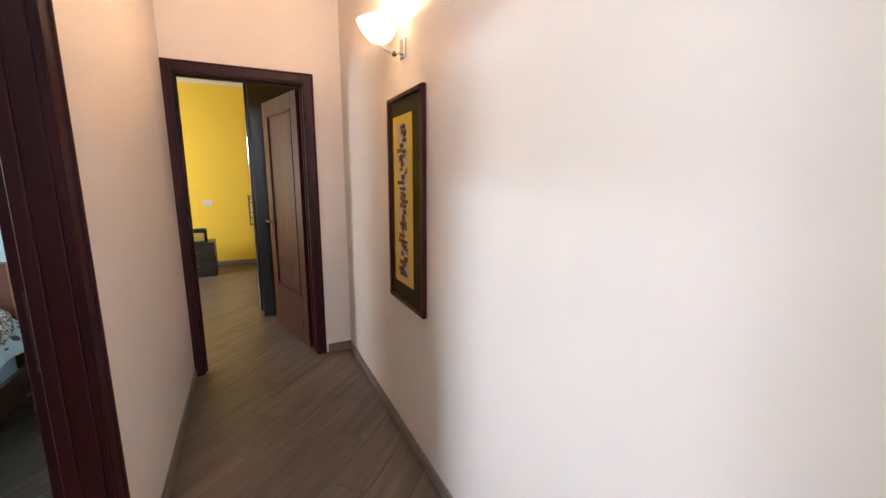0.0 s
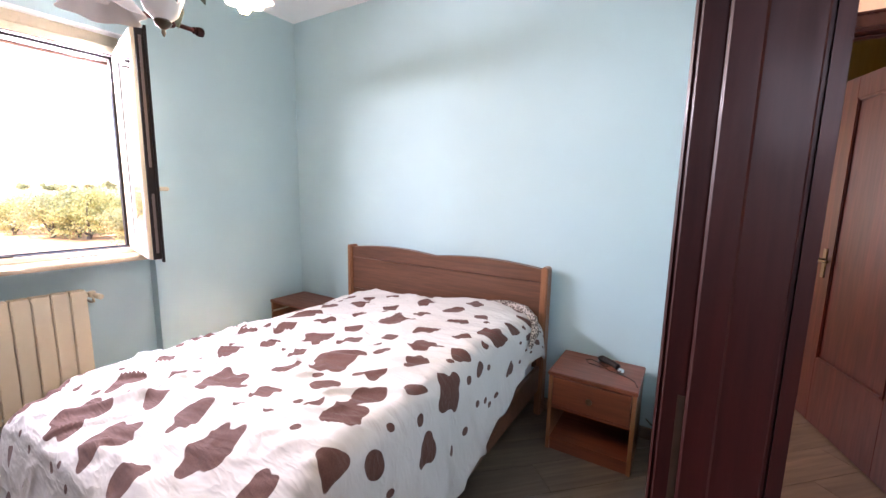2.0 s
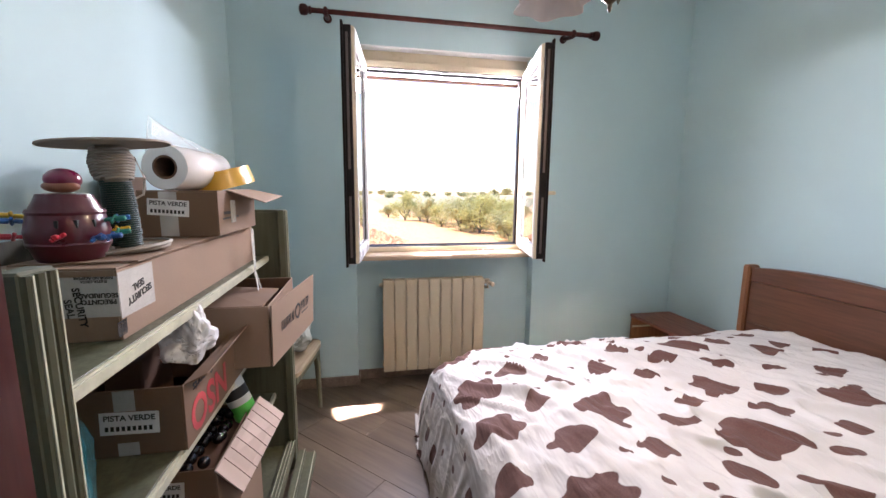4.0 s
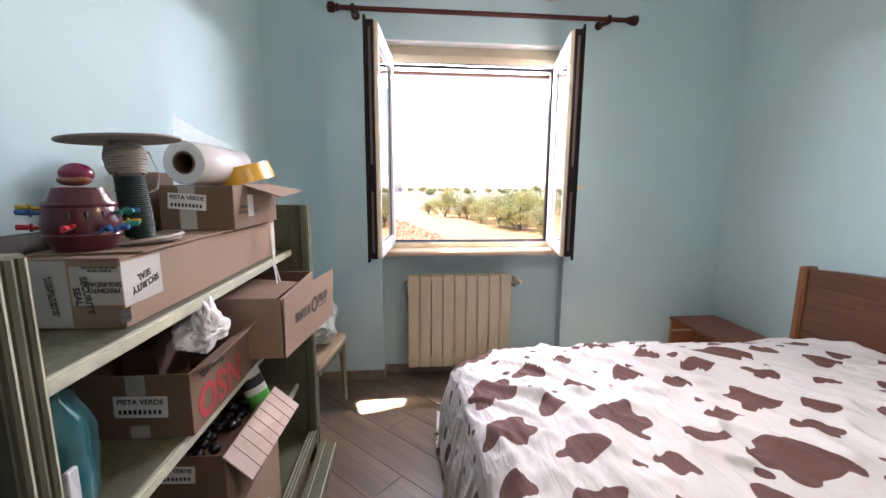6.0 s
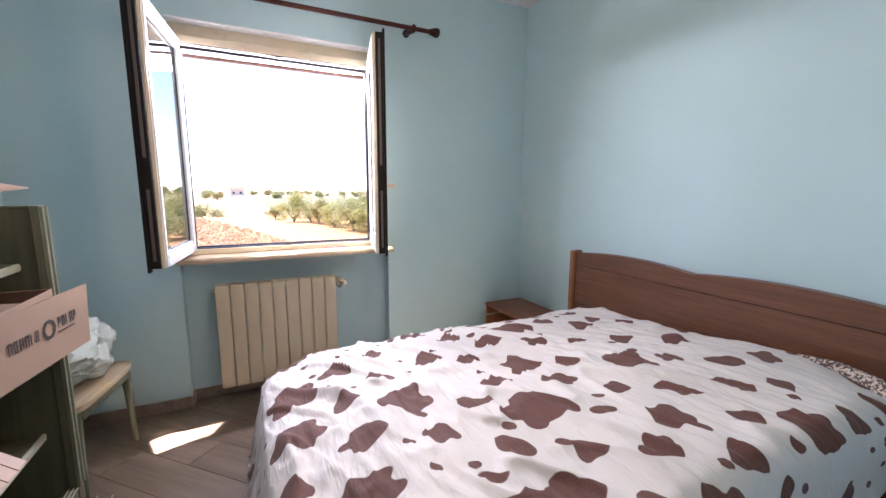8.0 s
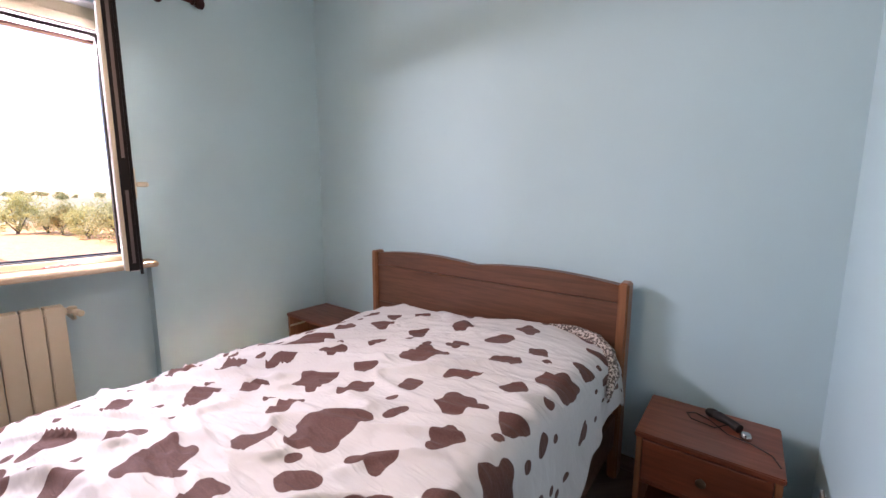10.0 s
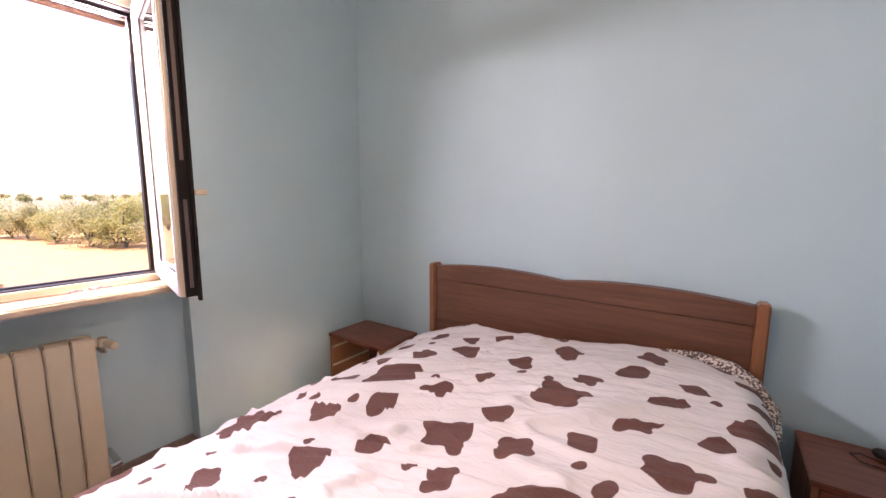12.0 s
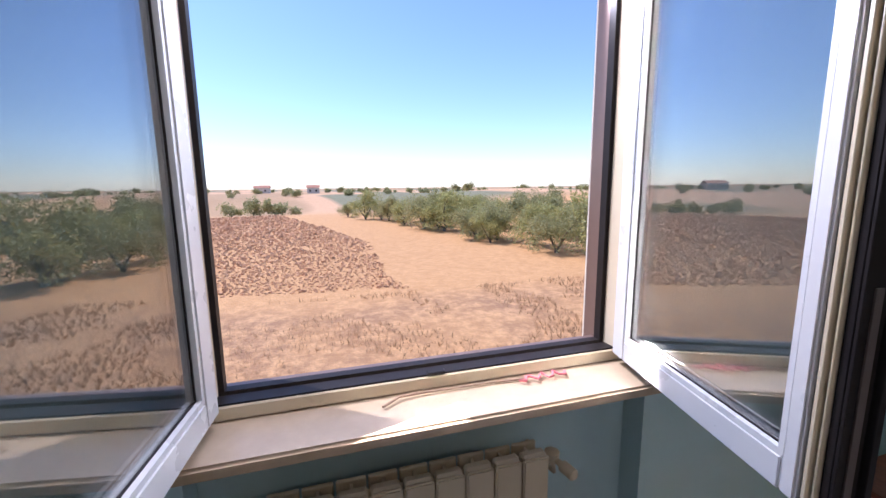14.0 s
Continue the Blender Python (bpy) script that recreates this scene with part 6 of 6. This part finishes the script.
bark = surface("olive_bark", (0.13, 0.10, 0.075), 0.9, 0, 0.3, 6, 30, 0.6, 0.03)
leaf_mats = []
for k, (a, b_) in enumerate((((0.32, 0.31, 0.10), (0.50, 0.47, 0.19)), ((0.29, 0.28, 0.11), (0.45, 0.42, 0.20)))):
    m, nt, b = nodes_of("olive_leaves")
    geo = nt.nodes.new("ShaderNodeNewGeometry")
    nt.links.new(mix(nt, geo.outputs["Random Per Island"], a, b_), b.inputs["Base Color"])
    b.inputs["Roughness"].default_value = 0.6
    # thin leaves let light through
    through_, both = nt.nodes.new("ShaderNodeBsdfTranslucent"), nt.nodes.new("ShaderNodeMixShader")
    nt.links.new(b.inputs["Base Color"].links[0].from_socket, through_.inputs["Color"])
    both.inputs[0].default_value = 0.5
    nt.links.new(b.outputs[0], both.inputs[1])
    nt.links.new(through_.outputs[0], both.inputs[2])
    nt.links.new(both.outputs[0], nt.nodes["Material Output"].inputs[0])
    leaf_mats.append(m)


def olive(name, seed, height, spread, leaves, leaf, material, label, forks=4):
    """An olive tree: leaning trunk, limbs, twigs and a crown of small leaves in loose clumps."""
    rnd = random.Random(seed)
    e = thing(name, (0, 0, 0), label, "tree", "olive trees along the field")
    bm, tips = bmesh.new(), []
    fork = height * rnd.uniform(0.06, 0.14)
    tube(bm, [(0, 0, -0.15), (0.05, 0.02, fork * 0.5), (0, 0, fork)], [0.22, 0.17, 0.15], 9)
    for k in range(forks):
        a = 2 * math.pi * k / forks + rnd.uniform(-0.4, 0.4)
        r = spread * rnd.uniform(0.35, 0.75)
        tip = Vector((r * math.cos(a), r * math.sin(a), height * rnd.uniform(0.45, 0.85)))
        mid = tip * 0.45 + Vector((rnd.uniform(-0.15, 0.15), rnd.uniform(-0.15, 0.15), fork * 0.6))
        tube(bm, [(0, 0, fork * 0.8), mid, tip], [0.11, 0.07, 0.025], 7)
        tips += [tip, mid * 0.4 + tip * 0.6]
        for _ in range(3):
            t2 = tip + Vector((rnd.uniform(-1, 1), rnd.uniform(-1, 1), rnd.uniform(-0.5, 0.8))) * spread * 0.32
            tube(bm, [mid.lerp(tip, 0.6), t2], [0.03, 0.01], 5)
            tips.append(t2)
    smooth(part("trunk", bm, bark, e), 60)
    clumps = []
    for t in tips:
        for _ in range(2):
            clumps.append((t + Vector((rnd.gauss(0, 1), rnd.gauss(0, 1), rnd.gauss(0, 0.7))) * spread * 0.15, spread * rnd.uniform(0.18, 0.36)))
    for _ in range(14):
        a, q = rnd.uniform(0, 6.28), rnd.uniform(0.2, 0.85)
        clumps.append((Vector((spread * q * math.cos(a), spread * q * math.sin(a), height * rnd.uniform(0.10, 0.55))), spread * rnd.uniform(0.2, 0.36)))
    verts, faces = [], []
    for _ in range(leaves):
        c, r = rnd.choice(clumps)
        d = Vector((rnd.gauss(0, 1), rnd.gauss(0, 1), rnd.gauss(0, 0.8)))
        p = c + d.normalized() * r * rnd.uniform(0.45, 1.12)
        if p.z < height * rnd.uniform(0.03, 0.17):
            continue
        u = Vector((rnd.gauss(0, 1), rnd.gauss(0, 1), rnd.gauss(0, 1))).normalized() * leaf
        w = u.cross(Vector((rnd.gauss(0, 1), rnd.gauss(0, 1), rnd.gauss(0, 1)))).normalized() * leaf * 0.45
        k = len(verts)
        verts += [tuple(p - u), tuple(p + w), tuple(p + u), tuple(p - w)]
        faces.append((k, k + 1, k + 2, k + 3))
    me = bpy.data.meshes.new("crown")
    me.from_pydata(verts, [], faces)
    me.materials.append(material)
    c = new("crown", me)
    c.parent = e
    tagged(c, "loose grey-green crown of small leaves")
    return e


kinds = [olive("olive_tree", s, 4.5, 2.7, 5200, 0.115, leaf_mats[k % 2], "grey-green olive tree standing at the edge of the stubble", 4) for k, s in enumerate((1, 2, 3, 4))]
row = [(-62, 7.6), (-56.5, 9.0), (-50.5, 10.6), (-45.5, 11.8), (-40.6, 12.8), (-36.2, 13.6), (-31.8, 14.6), (-27.4, 15.6), (-22.6, 17.3), (-68.5, 5.6)]
row += [((a[0] + b[0]) / 2, (a[1] + b[1]) / 2 + 1.2) for a, b in zip(row[:8], row[1:9])]
rnd = random.Random(17)
for k, (x, y) in enumerate(row + [(x - 1 + rnd.uniform(-1, 1), y + d + rnd.uniform(-1, 1)) for d in (6.5, 13.0) for x, y in row if (x < -30)]):
    src = kinds[k % 4]
    s = rnd.uniform(0.70, 1.08)
    m = pose(x + rnd.uniform(-1.2, 1.2), y + rnd.uniform(0, 1.6), ground_height(x, y) - 0.05, 0, 0, rnd.uniform(0, 360)) @ Matrix.Diagonal((s, s, s * rnd.uniform(0.85, 1.05), 1))
    if k < 4:
        src.matrix_world = m
    else:
        copy_thing(src, m)

# far trees, hedges and houses on the low hills
far_kinds = [olive("far_tree", s, 5.0, 4.4, 1300, 0.40, leaf_mats[1], "dark green tree on the far low hill", 4) for s in (21, 22, 23)]
for o in far_kinds:
    tagged(o, "dark green tree on the far low hill", "tree", "far trees on the hills")
place_far = [(-112, -20 + 5 * k) for k in range(4)] + [(-96 - 2.5 * k, -30 - 5 * k) for k in range(5)]
for k in range(130):
    a = rnd.uniform(-0.95, 0.75)
    d = rnd.choice((190, 250, 260, 330, 340)) + rnd.uniform(-10, 10)
    place_far.append((-4 - d * math.cos(a), 2 + d * math.sin(a)))
for k, (x, y) in enumerate(place_far):
    s = rnd.uniform(0.55, 0.85)
    m = pose(x, y, ground_height(x, y) - 0.1, 0, 0, rnd.uniform(0, 360)) @ Matrix.Diagonal((s, s, s, 1))
    if k < 3:
        far_kinds[k].matrix_world = m
    else:
        copy_thing(far_kinds[k % 3], m)
house_wall = surface("pale_house_wall", (0.62, 0.55, 0.47), 0.8)
roof_tile = surface("roof_tile", (0.38, 0.17, 0.10), 0.8)
for x, y, w in ((-245, -66, 8), (-285, -36, 9), (-260, -4, 7), (-240, -110, 10)):
    z = ground_height(x, y)
    hse = thing("farmhouse", (x, y, z), "small pale farmhouse with a tiled roof on the far hill", "house", "far farmhouses")
    boxes("wall", [((-4, -w / 2, -0.5), (4, w / 2, 3.4))], house_wall, hse)
    bm = bmesh.new()
    pts = [(-4.4, 3.4), (4.4, 3.4), (0, 5.0)]
    a = [bm.verts.new((p[0], -w / 2 - 0.4, p[1])) for p in pts]
    c = [bm.verts.new((p[0], w / 2 + 0.4, p[1])) for p in pts]
    bm.faces.new(a[::-1])
    bm.faces.new(c)
    for i in range(3):
        bm.faces.new((a[i], a[(i + 1) % 3], c[(i + 1) % 3], c[i]))
    part("roof", bm, roof_tile, hse)
    for yy in (-w / 4, w / 4):
        wdw = boxes("window", [((3.98, yy - 0.5, 1.0), (4.03, yy + 0.5, 2.2))], rubber, hse)

# the house's own outer face, seen only in the window's glass
structure("outer_facade", [((W - 0.211, -3.0, GZ - 0.4), (W - 0.24, WY0 - 0.001, 3.4)), ((W - 0.211, WY1 + 0.001, GZ - 0.4), (W - 0.24, 9.2, 3.4)),
                           ((W - 0.211, WY0 - 0.001, GZ - 0.4), (W - 0.2395, WY1 + 0.001, WZ0 - 0.051)), ((W - 0.211, WY0 - 0.001, 2.3), (W - 0.2395, WY1 + 0.001, 3.4))], outer_wall, "plain plastered outer face of the house")
structure("foundation", [((W - 0.21, -1.0, GZ - 0.4), (0.2, 8.6, -0.21))], outer_wall, "plain storey below the rooms")

# ---- floor tiles: planks laid at 45 degrees ----
def clip(poly, a, b, c):
    """The part of a polygon where a x + b y <= c."""
    out = []
    for p, q in zip(poly, poly[1:] + poly[:1]):
        dp, dq = a * p[0] + b * p[1] - c, a * q[0] + b * q[1] - c
        if dp <= 0:
            out.append(p)
        if dp * dq < 0:
            t = dp / (dp - dq)
            out.append((p[0] + t * (q[0] - p[0]), p[1] + t * (q[1] - p[1])))
    return out


rooms = [(W - 0.08, S, E + 0.14, N), (HW - 0.14, HS, HE, HN + 0.13), (YW, YS - 0.01, YE, YN)]
c45 = math.sqrt(0.5)
pl, pw, gap = 1.0, 0.2, 0.0014
shapes = {}
count = 0
for i in range(-60, 60):
    for j in range(-16, 16):
        v0, u0 = i * pw, j * pl + (i % 3) * pl / 3
        uv = [(u0 + gap, v0 + gap), (u0 + pl - gap, v0 + gap), (u0 + pl - gap, v0 + pw - gap), (u0 + gap, v0 + pw - gap)]
        poly = [((u - v) * c45, (u + v) * c45) for u, v in uv]
        cx, cy = sum(p[0] for p in poly) / 4, sum(p[1] for p in poly) / 4
        if not any(x0 - 0.45 < cx < x1 + 0.45 and y0 - 0.45 < cy < y1 + 0.45 for x0, y0, x1, y1 in rooms):
            continue
        whole = len(poly)
        for a, b, c in ((1, 0, 0.1), (-1, 0, 4.58), (0, 1, 8.5), (0, -1, 0.98)):
            poly = clip(poly, a, b, c) if poly else poly
        if len(poly) < 3:
            continue
        cut = any(abs(p[0] - 0.1) < 1e-6 or abs(p[0] + 4.58) < 1e-6 or abs(p[1] - 8.5) < 1e-6 or abs(p[1] + 0.98) < 1e-6 for p in poly)
        key = "whole" if not cut else None
        if key and key in shapes:
            me = shapes[key]
        else:
            bm = bmesh.new()
            loc = [((p[0] - cx) * c45 + (p[1] - cy) * c45, -(p[0] - cx) * c45 + (p[1] - cy) * c45) for p in poly]
            top = [bm.verts.new((x, y, 0.0)) for x, y in loc]
            rim = [bm.verts.new((x * 1.0, y * 1.0, -0.0125)) for x, y in loc]
            bm.faces.new(top)
            for k in range(len(loc)):
                bm.faces.new((top[k], rim[k], rim[(k + 1) % len(loc)], top[(k + 1) % len(loc)]))
            me = bpy.data.meshes.new("plank_tile")
            bm.to_mesh(me)
            bm.free()
            me.materials.append(plank)
            if key:
                shapes[key] = me
        ob = new("plank_tile", me)
        ob.parent = floor
        ob.matrix_local = pose(cx, cy, 0, 0, 0, 45)
        count += 1
